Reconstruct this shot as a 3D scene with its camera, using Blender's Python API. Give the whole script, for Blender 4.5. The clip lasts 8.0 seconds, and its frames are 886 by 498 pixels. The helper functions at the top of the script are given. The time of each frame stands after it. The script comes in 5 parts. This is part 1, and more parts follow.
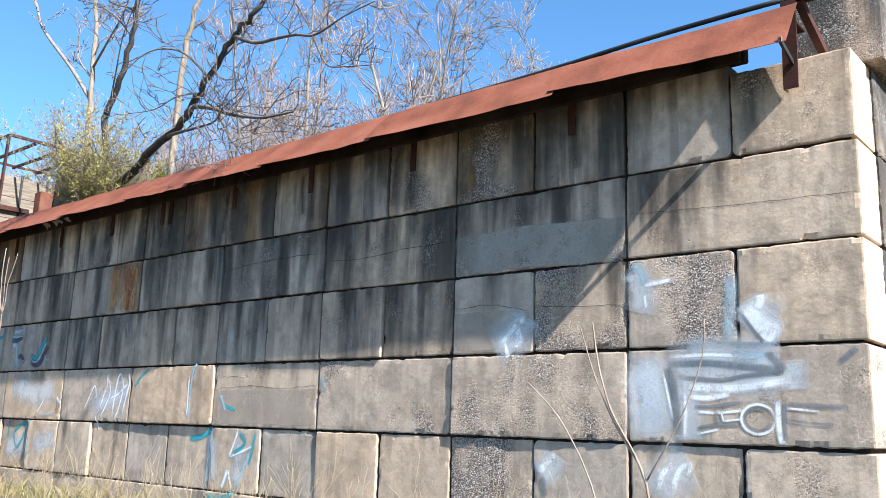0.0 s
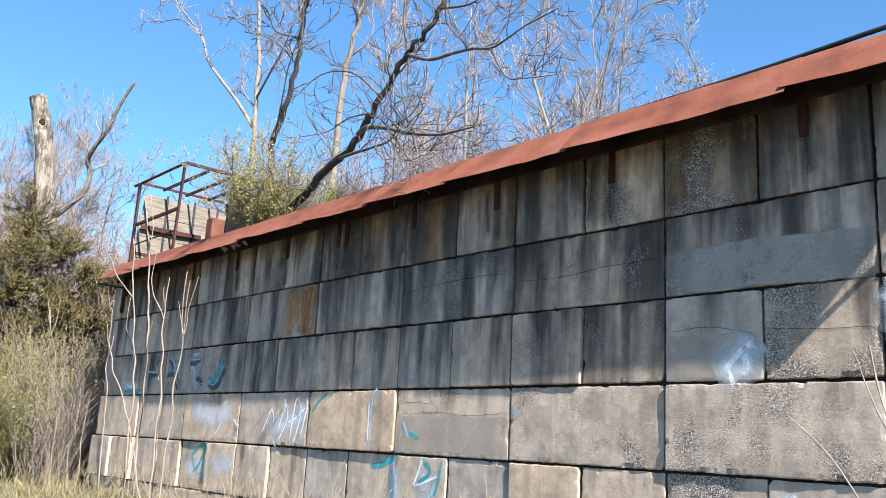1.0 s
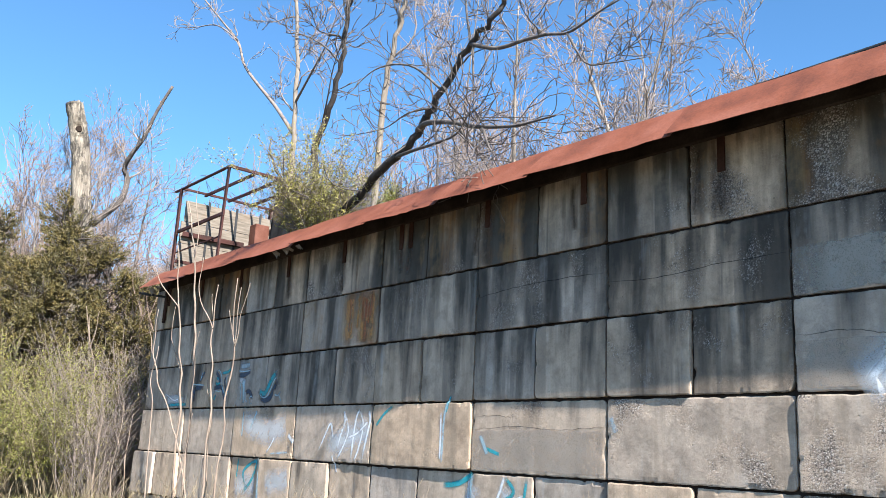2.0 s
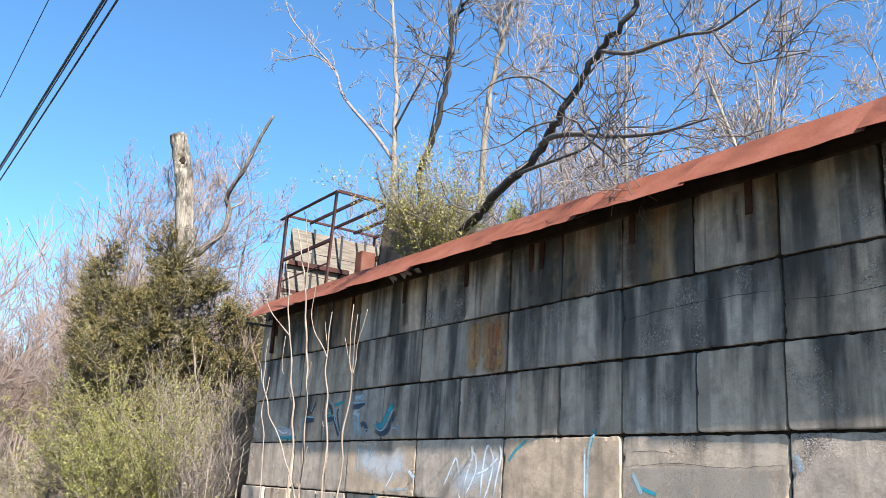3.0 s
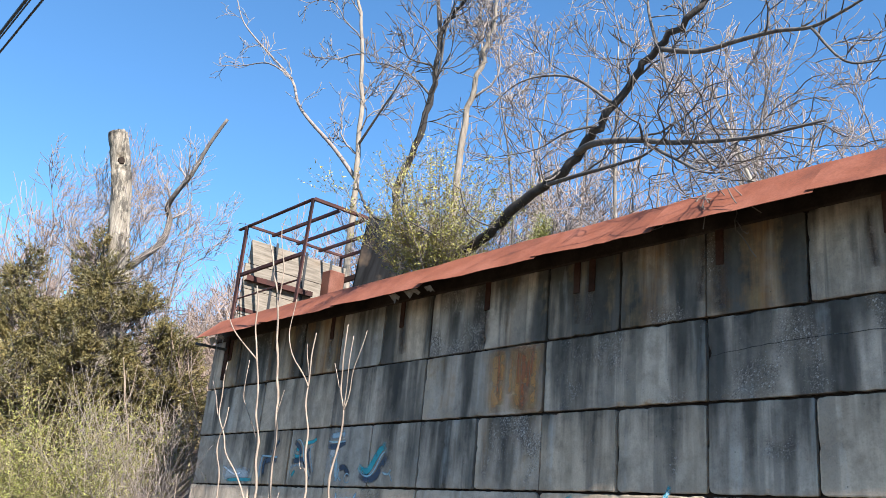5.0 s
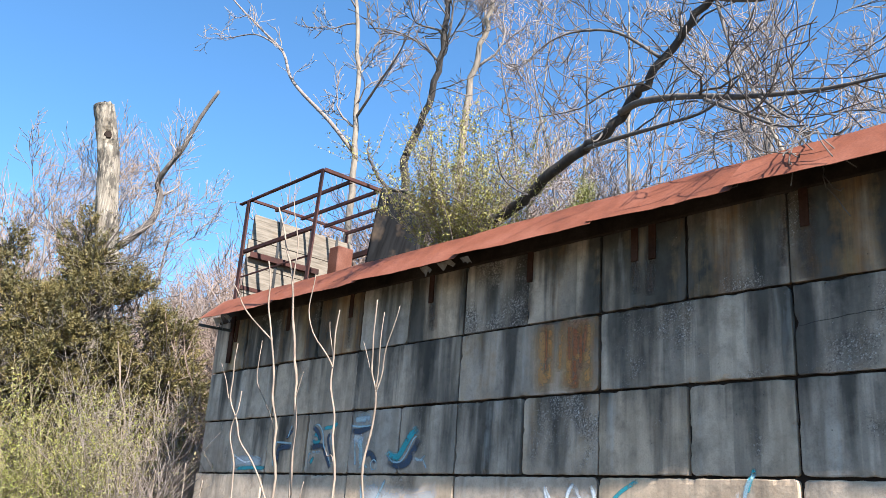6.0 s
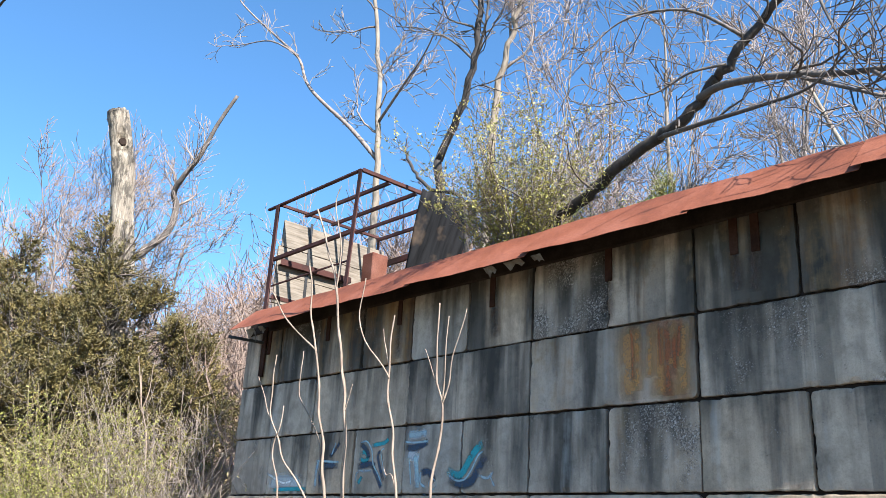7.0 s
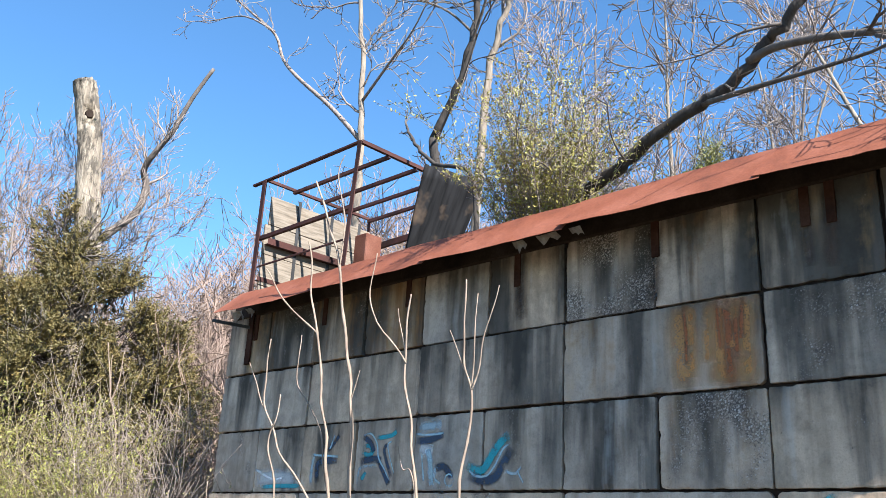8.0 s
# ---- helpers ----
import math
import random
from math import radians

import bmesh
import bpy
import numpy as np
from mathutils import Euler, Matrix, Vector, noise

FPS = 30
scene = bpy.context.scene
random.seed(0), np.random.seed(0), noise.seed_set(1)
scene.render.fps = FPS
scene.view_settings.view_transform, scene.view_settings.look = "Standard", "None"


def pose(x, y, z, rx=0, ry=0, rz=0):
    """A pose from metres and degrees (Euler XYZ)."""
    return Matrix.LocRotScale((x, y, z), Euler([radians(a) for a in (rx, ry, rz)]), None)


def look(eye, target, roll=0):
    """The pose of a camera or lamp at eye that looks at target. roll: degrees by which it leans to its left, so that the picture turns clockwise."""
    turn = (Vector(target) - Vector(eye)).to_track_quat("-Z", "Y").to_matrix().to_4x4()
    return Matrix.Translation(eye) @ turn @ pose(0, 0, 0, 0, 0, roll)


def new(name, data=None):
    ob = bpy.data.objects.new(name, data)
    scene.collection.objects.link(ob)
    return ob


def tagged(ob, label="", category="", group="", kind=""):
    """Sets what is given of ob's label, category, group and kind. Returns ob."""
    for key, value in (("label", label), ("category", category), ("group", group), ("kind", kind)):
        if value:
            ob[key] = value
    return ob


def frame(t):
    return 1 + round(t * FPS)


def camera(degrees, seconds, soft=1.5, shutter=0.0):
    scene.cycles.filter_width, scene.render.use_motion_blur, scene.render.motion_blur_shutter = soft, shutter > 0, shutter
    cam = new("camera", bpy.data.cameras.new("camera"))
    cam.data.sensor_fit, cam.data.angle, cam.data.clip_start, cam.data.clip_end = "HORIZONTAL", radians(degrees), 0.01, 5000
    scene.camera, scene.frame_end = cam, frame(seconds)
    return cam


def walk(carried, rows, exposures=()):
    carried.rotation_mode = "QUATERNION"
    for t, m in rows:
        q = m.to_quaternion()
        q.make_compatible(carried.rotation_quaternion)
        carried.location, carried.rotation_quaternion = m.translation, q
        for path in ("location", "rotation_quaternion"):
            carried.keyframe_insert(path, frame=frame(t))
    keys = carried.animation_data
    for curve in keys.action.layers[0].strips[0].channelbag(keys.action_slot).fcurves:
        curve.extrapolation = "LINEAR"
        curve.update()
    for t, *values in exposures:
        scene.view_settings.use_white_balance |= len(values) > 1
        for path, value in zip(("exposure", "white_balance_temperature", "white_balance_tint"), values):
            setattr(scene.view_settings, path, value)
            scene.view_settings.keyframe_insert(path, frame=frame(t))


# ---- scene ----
cam = camera(53.5, 8.0, soft=0.65)
METRES, EYE = 8.0, 1.5
LEVEL = pose(0, 0, EYE, 0.94, 1.35, -2.37) @ pose(0, 0, 0, 0, 0, 42.6)
ROWS = [
    (0.0, 0.0, 0.0, 0.0, -0.36, 9.82, -2.09),
    (0.5, -0.0341, 0.0282, -0.0035, 2.85, 11.12, -3.25),
    (1.0, -0.0776, 0.0651, -0.001, 8.39, 11.14, -3.16),
    (2.5, -0.2079, 0.1906, -0.0023, 11.48, 12.74, -2.9),
    (3.0, -0.2543, 0.2256, -0.0029, 15.26, 13.67, -3.33),
    (3.5, -0.3098, 0.267, 0.0004, 13.68, 14.64, -3.58),
    (4.0, -0.3559, 0.3128, -0.0004, 13.41, 16.61, -3.24),
    (4.5, -0.4049, 0.3555, -0.0009, 10.34, 17.39, -4.93),
    (6.0, -0.5502, 0.4769, 0.0003, 7.15, 15.93, -4.07),
    (6.5, -0.594, 0.5221, -0.0003, 7.69, 16.31, -3.36),
    (7.0, -0.6493, 0.5618, -0.0023, 7.0, 17.1, -3.33),
    (7.5, -0.6937, 0.6188, -0.0078, 5.61, 16.91, -3.2),
    (8.0, -0.7416, 0.6615, -0.0054, 3.86, 17.19, -3.27),
]
walk(cam, [(t, LEVEL @ pose(METRES * x, METRES * y, METRES * z, 90 + pitch, roll, yaw)) for t, x, y, z, yaw, pitch, roll in ROWS], [(0.0, 1.78, 5790.0, 6.0), (3.0, 1.70, 5790.0, 6.0), (4.5, 1.70, 5790.0, 6.0), (6.5, 1.80, 5790.0, 6.0), (8.0, 1.84, 5790.0, 6.0)])

# ---- light ----
SUN = Vector((0.745, -0.146, 0.65)).normalized()
world = bpy.data.worlds.new("sky")
scene.world = world
world.use_nodes = True
wn = world.node_tree
sky = wn.nodes.new("ShaderNodeTexSky")
sky.sky_type, sky.sun_disc = "NISHITA", False
sky.sun_elevation, sky.sun_rotation = math.asin(SUN.z), math.atan2(SUN.x, SUN.y)
sky.air_density, sky.dust_density, sky.ozone_density = 1.0, 0.15, 2.2
air = wn.nodes.new("ShaderNodeMix")
air.data_type, air.blend_type = "RGBA", "MULTIPLY"
air.inputs[0].default_value, air.inputs[7].default_value = 1.0, (0.82, 1.07, 1.19, 1.0)
wn.links.new(sky.outputs[0], air.inputs[6])
wn.links.new(air.outputs[2], wn.nodes["Background"].inputs[0])
wn.nodes["Background"].inputs[1].default_value = 0.06
sun = new("sun", bpy.data.lights.new("sun", "SUN"))
sun.data.energy, sun.data.angle, sun.data.color = 5.0, radians(0.5), (1.0, 0.89, 0.76)
sun.matrix_world = look(SUN * 40, (0, 0, 0))


# ---- materials ----
class Mat:
    """A small node builder."""

    def __init__(self, name, rough=0.85, metal=0.0):
        self.mat = bpy.data.materials.new(name)
        self.mat.use_nodes = True
        self.t = self.mat.node_tree
        self.b = self.t.nodes["Principled BSDF"]
        self.b.inputs["Roughness"].default_value = rough
        self.b.inputs["Metallic"].default_value = metal
        self.geo = self.t.nodes.new("ShaderNodeNewGeometry")
        self.info = self.t.nodes.new("ShaderNodeObjectInfo")

    def link(self, a, b):
        self.t.links.new(a, b)

    def put(self, socket, v):
        if isinstance(v, (int, float)):
            socket.default_value = v
        elif isinstance(v, (tuple, list)):
            socket.default_value = (*v, 1.0) if len(v) == 3 and socket.type == "RGBA" else v
        else:
            self.link(v, socket)

    def math(self, op, a, b=0.0, clamp=False):
        n = self.t.nodes.new("ShaderNodeMath")
        n.operation, n.use_clamp = op, clamp
        self.put(n.inputs[0], a), self.put(n.inputs[1], b)
        return n.outputs[0]

    def place(self, scale=(1, 1, 1), shift=0.0):
        """World position, scaled, moved by each object's own random number."""
        m = self.t.nodes.new("ShaderNodeVectorMath")
        m.operation = "MULTIPLY"
        self.link(self.geo.outputs["Position"], m.inputs[0])
        m.inputs[1].default_value = scale
        if not shift:
            return m.outputs[0]
        a = self.t.nodes.new("ShaderNodeVectorMath")
        a.operation = "ADD"
        self.link(m.outputs[0], a.inputs[0])
        self.link(self.math("MULTIPLY", self.info.outputs["Random"], shift), a.inputs[1])
        return a.outputs[0]

    def noise(self, where, scale, detail=4.0, rough=0.55):
        n = self.t.nodes.new("ShaderNodeTexNoise")
        self.link(where, n.inputs["Vector"])
        n.inputs["Scale"].default_value, n.inputs["Detail"].default_value, n.inputs["Roughness"].default_value = scale, detail, rough
        return n.outputs[0]

    def cells(self, where, scale):
        n = self.t.nodes.new("ShaderNodeTexVoronoi")
        self.link(where, n.inputs["Vector"])
        n.inputs["Scale"].default_value = scale
        return n.outputs[0]

    def ramp(self, f, *stops):
        n = self.t.nodes.new("ShaderNodeValToRGB")
        e = n.color_ramp.elements
        while len(e) < len(stops):
            e.new(0.5)
        for k, (p, c) in zip(e, stops):
            k.position, k.color = p, (c, c, c, 1) if isinstance(c, (int, float)) else (*c, 1)
        self.link(f, n.inputs[0])
        return n.outputs[0]

    def mix(self, f, a, b, mode="MIX"):
        n = self.t.nodes.new("ShaderNodeMix")
        n.data_type, n.blend_type = "RGBA", mode
        self.put(n.inputs[0], f), self.put(n.inputs[6], a), self.put(n.inputs[7], b)
        return n.outputs[2]

    def bump(self, h, dist, strength=1.0):
        n = self.t.nodes.new("ShaderNodeBump")
        n.inputs["Distance"].default_value, n.inputs["Strength"].default_value = dist, strength
        self.link(h, n.inputs["Height"])
        self.link(n.outputs[0], self.b.inputs["Normal"])

    def colour(self, c):
        self.put(self.b.inputs["Base Color"], c)
        return self.mat


def concrete(name, tint=(0.665, 0.525, 0.41)):
    """Weathered concrete. An object's colour says how stained it is: red soot and painted shade, green bare stones,
    blue rust; alpha how pale.
    """
    m = Mat(name, 0.95)
    m.b.inputs["Specular IOR Level"].default_value = 0.15
    own = m.t.nodes.new("ShaderNodeSeparateColor")
    m.link(m.info.outputs["Color"], own.inputs[0])
    soot_shade, stone, iron = own.outputs[0], own.outputs[1], own.outputs[2]
    pale = m.info.outputs["Alpha"]
    gen = m.t.nodes.new("ShaderNodeTexCoord")
    sep = m.t.nodes.new("ShaderNodeSeparateXYZ")
    m.link(gen.outputs["Generated"], sep.inputs[0])
    down = m.math("SUBTRACT", 1.0, sep.outputs[2])

    def above(n, by, amount, level, gain):
        return m.math("MULTIPLY", m.math("SUBTRACT", m.math("ADD", n, m.math("MULTIPLY", by, amount)), level), gain, True)

    p = m.place((1, 1, 1), 13.0)
    tone = m.ramp(m.noise(p, 2.2, 7, 0.62), (0.28, tuple(c * 0.58 for c in tint)), (0.5, tuple(c * 0.85 for c in tint)), (0.72, tint))
    each = m.ramp(m.info.outputs["Random"], (0.0, (0.82, 0.84, 0.88)), (0.5, (1.0, 0.98, 0.95)), (1.0, (1.06, 0.97, 0.86)))
    c = m.mix(1.0, tone, each, "MULTIPLY")
    c = m.mix(m.math("MULTIPLY", pale, 0.65), c, (0.345, 0.335, 0.32))
    fine = m.noise(m.place(), 60, 5, 0.75)
    c = m.mix(0.55, c, m.ramp(fine, (0.28, 0.55), (0.5, 1.0), (0.75, 1.1)), "MULTIPLY")
    blot = m.noise(m.place((1, 1, 1), 2.0), 7, 6, 0.65)
    c = m.mix(0.7, c, m.ramp(blot, (0.3, 0.55), (0.55, 1.0)), "MULTIPLY")
    # brown and grey runs, then soot (deepened for shade) that runs down from the joint above, then pale lime
    run = m.noise(m.place((3.6, 1.0, 0.14), 5.0), 1.3, 6, 0.62)
    c = m.mix(m.ramp(run, (0.38, 0.38), (0.50, 0.0)), c, (0.22, 0.175, 0.13))
    wide = m.noise(m.place((1.9, 1.0, 0.34), 9.0), 1.4, 5, 0.52)
    c = m.mix(m.math("MULTIPLY", above(wide, soot_shade, 0.30, 0.665, 5.0), 0.82), c, (0.043, 0.042, 0.041))
    # broad bands with hard sides, the height of a block
    band = m.ramp(m.noise(m.place((2.1, 0.3, 0.05), 23.0), 1.5, 5, 0.6), (0.43, 1.0), (0.465, 0.0))
    c = m.mix(m.math("MULTIPLY", m.math("MULTIPLY", band, m.ramp(blot, (0.36, 0.35), (0.56, 1.0))), m.math("MULTIPLY", soot_shade, 0.66, True)), c, (0.088, 0.085, 0.081))
    drip = m.math("ADD", m.noise(m.place((3.6, 1.0, 0.24), 3.0), 1.3, 4, 0.5), m.math("MULTIPLY", m.math("SUBTRACT", blot, 0.5), 0.35))
    c = m.mix(m.math("MULTIPLY", above(m.math("SUBTRACT", m.math("ADD", drip, m.math("MULTIPLY", m.math("SUBTRACT", wide, 0.5), 0.8)), m.math("MULTIPLY", down, 0.26)), soot_shade, 0.36, 0.575, 4.2), 0.80), c, (0.038, 0.036, 0.034))
    grime = m.noise(m.place((1.2, 1.0, 0.8), 41.0), 1.9, 6, 0.7)
    c = m.mix(m.math("MULTIPLY", above(grime, soot_shade, 0.12, 0.60, 5.0), 0.5), c, (0.10, 0.095, 0.085))
    lime = m.noise(m.place((5.0, 1.0, 0.5), 17.0), 1.3, 4)
    c = m.mix(m.ramp(m.math("ADD", lime, m.math("MULTIPLY", m.math("SUBTRACT", blot, 0.5), 0.3)), (0.60, 0.0), (0.78, 0.32)), c, (0.50, 0.50, 0.50))
    ochre = m.math("ADD", m.noise(m.place((1.6, 1.0, 0.25), 21.0), 1.0, 7, 0.66), m.math("MULTIPLY", m.math("SUBTRACT", blot, 0.5), 0.35))
    c = m.mix(m.math("MULTIPLY", above(ochre, iron, 0.42, 0.72, 4.0), 0.8), c, m.ramp(run, (0.4, (0.15, 0.075, 0.03)), (0.47, (0.30, 0.15, 0.05)), (0.58, (0.34, 0.23, 0.11))))
    # worn patches where the stones of the mix show
    worn = m.math("ADD", m.noise(m.place((1.3, 1, 1), 31.0), 1.7, 3), m.math("MULTIPLY", m.math("SUBTRACT", fine, 0.5), 0.6))
    patch = above(worn, stone, 0.34, 0.69, 7.0)
    vor = m.t.nodes.new("ShaderNodeTexVoronoi")
    bent = m.t.nodes.new("ShaderNodeVectorMath")
    bent.operation = "ADD"
    m.link(m.place(), bent.inputs[0])
    m.link(m.math("MULTIPLY", m.noise(m.place(), 35, 2), 0.03), bent.inputs[1])
    m.link(bent.outputs[0], vor.inputs["Vector"])
    vor.inputs["Scale"].default_value = 68
    stones = vor.outputs[0]
    tone_of = m.t.nodes.new("ShaderNodeSeparateColor")
    m.link(vor.outputs["Color"], tone_of.inputs[0])
    gravel = m.ramp(tone_of.outputs[0], (0.0, (0.15, 0.13, 0.12)), (0.45, (0.37, 0.31, 0.27)), (0.8, (0.52, 0.46, 0.42)), (1.0, (0.64, 0.59, 0.56)))
    gravel = m.mix(m.ramp(stones, (0.42, 0.0), (0.62, 0.85)), gravel, (0.05, 0.045, 0.045))
    c = m.mix(m.math("MULTIPLY", patch, 0.85), c, gravel)
    pits = m.ramp(m.cells(m.place((1, 1, 1), 3.0), 11), (0.02, 0.0), (0.09, 1.0))
    hole = m.math("MULTIPLY", m.math("SUBTRACT", 1.0, pits), m.ramp(blot, (0.52, 0.0), (0.60, 1.0)))
    c = m.mix(m.math("MULTIPLY", hole, 0.7), c, (0.05, 0.045, 0.04))
    h = m.math("ADD", m.math("MULTIPLY", m.noise(m.place(), 14, 8, 0.68), 0.34), m.math("MULTIPLY", m.math("MULTIPLY", patch, stones), -1.6))
    h = m.math("SUBTRACT", h, m.math("MULTIPLY", hole, 0.5))
    m.bump(h, 0.028, 0.5)
    return m.colour(c)


def paint(name, colour, cover=0.85, rim=0.25):
    """Sprayed paint, soft at the rim of its stroke and worn thin."""
    m = Mat(name, 0.6)
    uv = m.t.nodes.new("ShaderNodeUVMap")
    s = m.t.nodes.new("ShaderNodeSeparateXYZ")
    m.link(uv.outputs[0], s.inputs[0])
    across = m.math("MULTIPLY", m.math("ABSOLUTE", m.math("SUBTRACT", s.outputs[1], 0.5)), 2.0)
    a = m.ramp(across, (rim, 1.0), (1.0, 0.0))
    ends = m.math("MULTIPLY", m.math("MINIMUM", s.outputs[0], m.math("SUBTRACT", 1.0, s.outputs[0])), 5.0, True)
    a = m.math("MULTIPLY", a, m.math("ADD", m.math("MULTIPLY", ends, 0.85), 0.15))
    thin = m.ramp(m.noise(m.place(), 9, 6, 0.7), (0.30, 0.25), (0.48, 1.0))
    grit = m.ramp(m.noise(m.place(), 90, 3), (0.30, 0.6), (0.5, 1.0))
    m.put(m.b.inputs["Alpha"], m.math("MULTIPLY", m.math("MULTIPLY", a, thin), m.math("MULTIPLY", grit, cover)))
    return m.colour(m.mix(m.ramp(m.noise(m.place(), 3, 4), (0.4, 0.0), (0.6, 0.5)), colour, tuple(0.7 * c for c in colour)))


def rusty(name, base=(0.30, 0.075, 0.035), dark=(0.10, 0.035, 0.025), rough=0.75, gloss=0.3):
    m = Mat(name, rough)
    m.b.inputs["Specular IOR Level"].default_value = gloss
    a = m.noise(m.place((1, 1, 1), 7.0), 2.2, 6)
    c = m.ramp(a, (0.3, dark), (0.48, base), (0.75, tuple(min(1, v * 1.25 + 0.02) for v in base)))
    c = m.mix(0.5, c, m.ramp(m.noise(m.place(), 40, 4), (0.3, 0.5), (0.65, 1.0)), "MULTIPLY")
    m.bump(m.noise(m.place(), 60, 4), 0.003, 0.5)
    return m.colour(c)


def bark(name, a, b, scale=14):
    m = Mat(name, 0.9)
    n = m.noise(m.place((1, 1, 0.25), 4.0), scale, 5)
    big = m.noise(m.place((1, 1, 1), 4.0), 1.1, 3)
    c = m.mix(m.ramp(big, (0.35, 0.0), (0.65, 0.6)), m.ramp(n, (0.32, b), (0.66, a)), tuple((x + y) / 2 for x, y in zip(a, b)))
    m.bump(n, 0.03, 0.9)
    return m.colour(c)


def dead_wood(name):
    m = Mat(name, 0.9)
    streak = m.noise(m.place((9, 9, 0.8)), 2.0, 6, 0.65)
    plate = m.noise(m.place((1.6, 1.6, 0.7)), 3.4, 6, 0.65)
    c = m.ramp(streak, (0.32, (0.11, 0.088, 0.068)), (0.5, (0.245, 0.205, 0.16)), (0.68, (0.37, 0.32, 0.26)))
    c = m.mix(m.ramp(plate, (0.49, 0.0), (0.55, 0.82)), c, m.ramp(streak, (0.35, (0.025, 0.02, 0.016)), (0.65, (0.10, 0.085, 0.07))))
    m.bump(m.math("ADD", streak, plate), 0.05, 1.0)
    return m.colour(c)


def leaf(name, a, b, rough=0.6):
    m = Mat(name, rough)
    c = m.mix(m.math("ADD", m.math("MULTIPLY", m.geo.outputs["Random Per Island"], 0.5), m.ramp(m.noise(m.place(), 3.2, 3), (0.38, 0.0), (0.62, 0.5))), a, b)
    c = m.mix(m.ramp(m.noise(m.place(), 1.4, 3), (0.35, 0.0), (0.65, 0.6)), c, tuple(0.6 * v for v in a))
    m.b.inputs["Subsurface Weight"].default_value = 0.0
    return m.colour(c)


def soil(name):
    m = Mat(name, 0.95)
    n = m.noise(m.place(), 0.7, 8, 0.6)
    c = m.ramp(n, (0.3, (0.06, 0.045, 0.028)), (0.5, (0.13, 0.10, 0.058)), (0.68, (0.09, 0.085, 0.036)))
    c = m.mix(0.5, c, m.ramp(m.noise(m.place(), 30, 4), (0.3, 0.4), (0.7, 1.0)), "MULTIPLY")
    m.bump(m.noise(m.place(), 25, 5), 0.03, 0.8)
    return m.colour(c)


def old_wood(name, a=(0.36, 0.33, 0.29), b=(0.17, 0.15, 0.13), grain=(1, 1.2, 14)):
    m = Mat(name, 0.95)
    m.b.inputs["Specular IOR Level"].default_value = 0.1
    n = m.noise(m.place(grain, 5.0), 2.4, 5)
    c = m.ramp(n, (0.3, b), (0.6, a))
    c = m.mix(m.ramp(m.noise(m.place((1, 1, 1), 5.0), 3.0, 3), (0.55, 0.0), (0.75, 0.4)), c, (0.22, 0.15, 0.10))
    m.bump(n, 0.006, 0.6)
    return m.colour(c)


CONCRETE = concrete("weathered_concrete")
RUST = rusty("rusted_sheet", (0.185, 0.057, 0.029), (0.115, 0.036, 0.020))
BOX_RUST = rusty("box_rust", (0.13, 0.045, 0.027), (0.06, 0.022, 0.015))
# near-black with the roof's shade in its colour; also joint core and trunk hole
UNDER = rusty("shade_black", (0.032, 0.023, 0.019), (0.014, 0.011, 0.010), 0.95, 0.05)
STRAP = rusty("strap_rust", (0.05, 0.023, 0.016), (0.02, 0.013, 0.011), 0.95, 0.05)
RUST_DARK = rusty("rusted_steel", (0.055, 0.017, 0.013), (0.022, 0.010, 0.009))
BLACK_PIPE = rusty("dark_pipe", (0.03, 0.03, 0.032), (0.015, 0.015, 0.017), 0.5)
BARK_GREY = bark("grey_bark", (0.21, 0.175, 0.155), (0.085, 0.07, 0.063))
BARK_PALE = bark("pale_bark", (0.27, 0.225, 0.18), (0.12, 0.095, 0.075))
BARK_BLACK = bark("black_brown_bark", (0.040, 0.032, 0.028), (0.016, 0.013, 0.012))
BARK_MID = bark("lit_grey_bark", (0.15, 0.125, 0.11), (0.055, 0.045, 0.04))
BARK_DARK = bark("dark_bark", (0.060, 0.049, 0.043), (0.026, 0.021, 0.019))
SAPLING = bark("sapling_bark", (0.32, 0.25, 0.195), (0.15, 0.11, 0.085))
TWIG = bark("pale_twig", (0.28, 0.23, 0.205), (0.14, 0.11, 0.095))
TWIG_RED = bark("reddish_brush", (0.26, 0.19, 0.155), (0.15, 0.105, 0.085))
SCRAP = rusty("pale_scrap", (0.17, 0.145, 0.125), (0.05, 0.03, 0.024), 0.7, 0.3)
SNAG = dead_wood("bare_dead_wood")
CEDAR = leaf("cedar_green", (0.082, 0.075, 0.022), (0.235, 0.17, 0.056))
SHRUB = leaf("young_leaf", (0.35, 0.30, 0.065), (0.21, 0.21, 0.052))
BUSH = leaf("bush_leaf", (0.27, 0.25, 0.055), (0.15, 0.165, 0.036))
BUSH_STEM = bark("bush_stem", (0.25, 0.20, 0.13), (0.13, 0.10, 0.065))
GRASS = leaf("dry_grass", (0.27, 0.21, 0.11), (0.14, 0.15, 0.045))
SOIL = soil("dry_earth")
PLANK = old_wood("weathered_plank", (0.225, 0.19, 0.155), (0.12, 0.10, 0.08))
SLATE = old_wood("grey_board", (0.020, 0.020, 0.022), (0.007, 0.007, 0.008), (1, 6, 0.6))
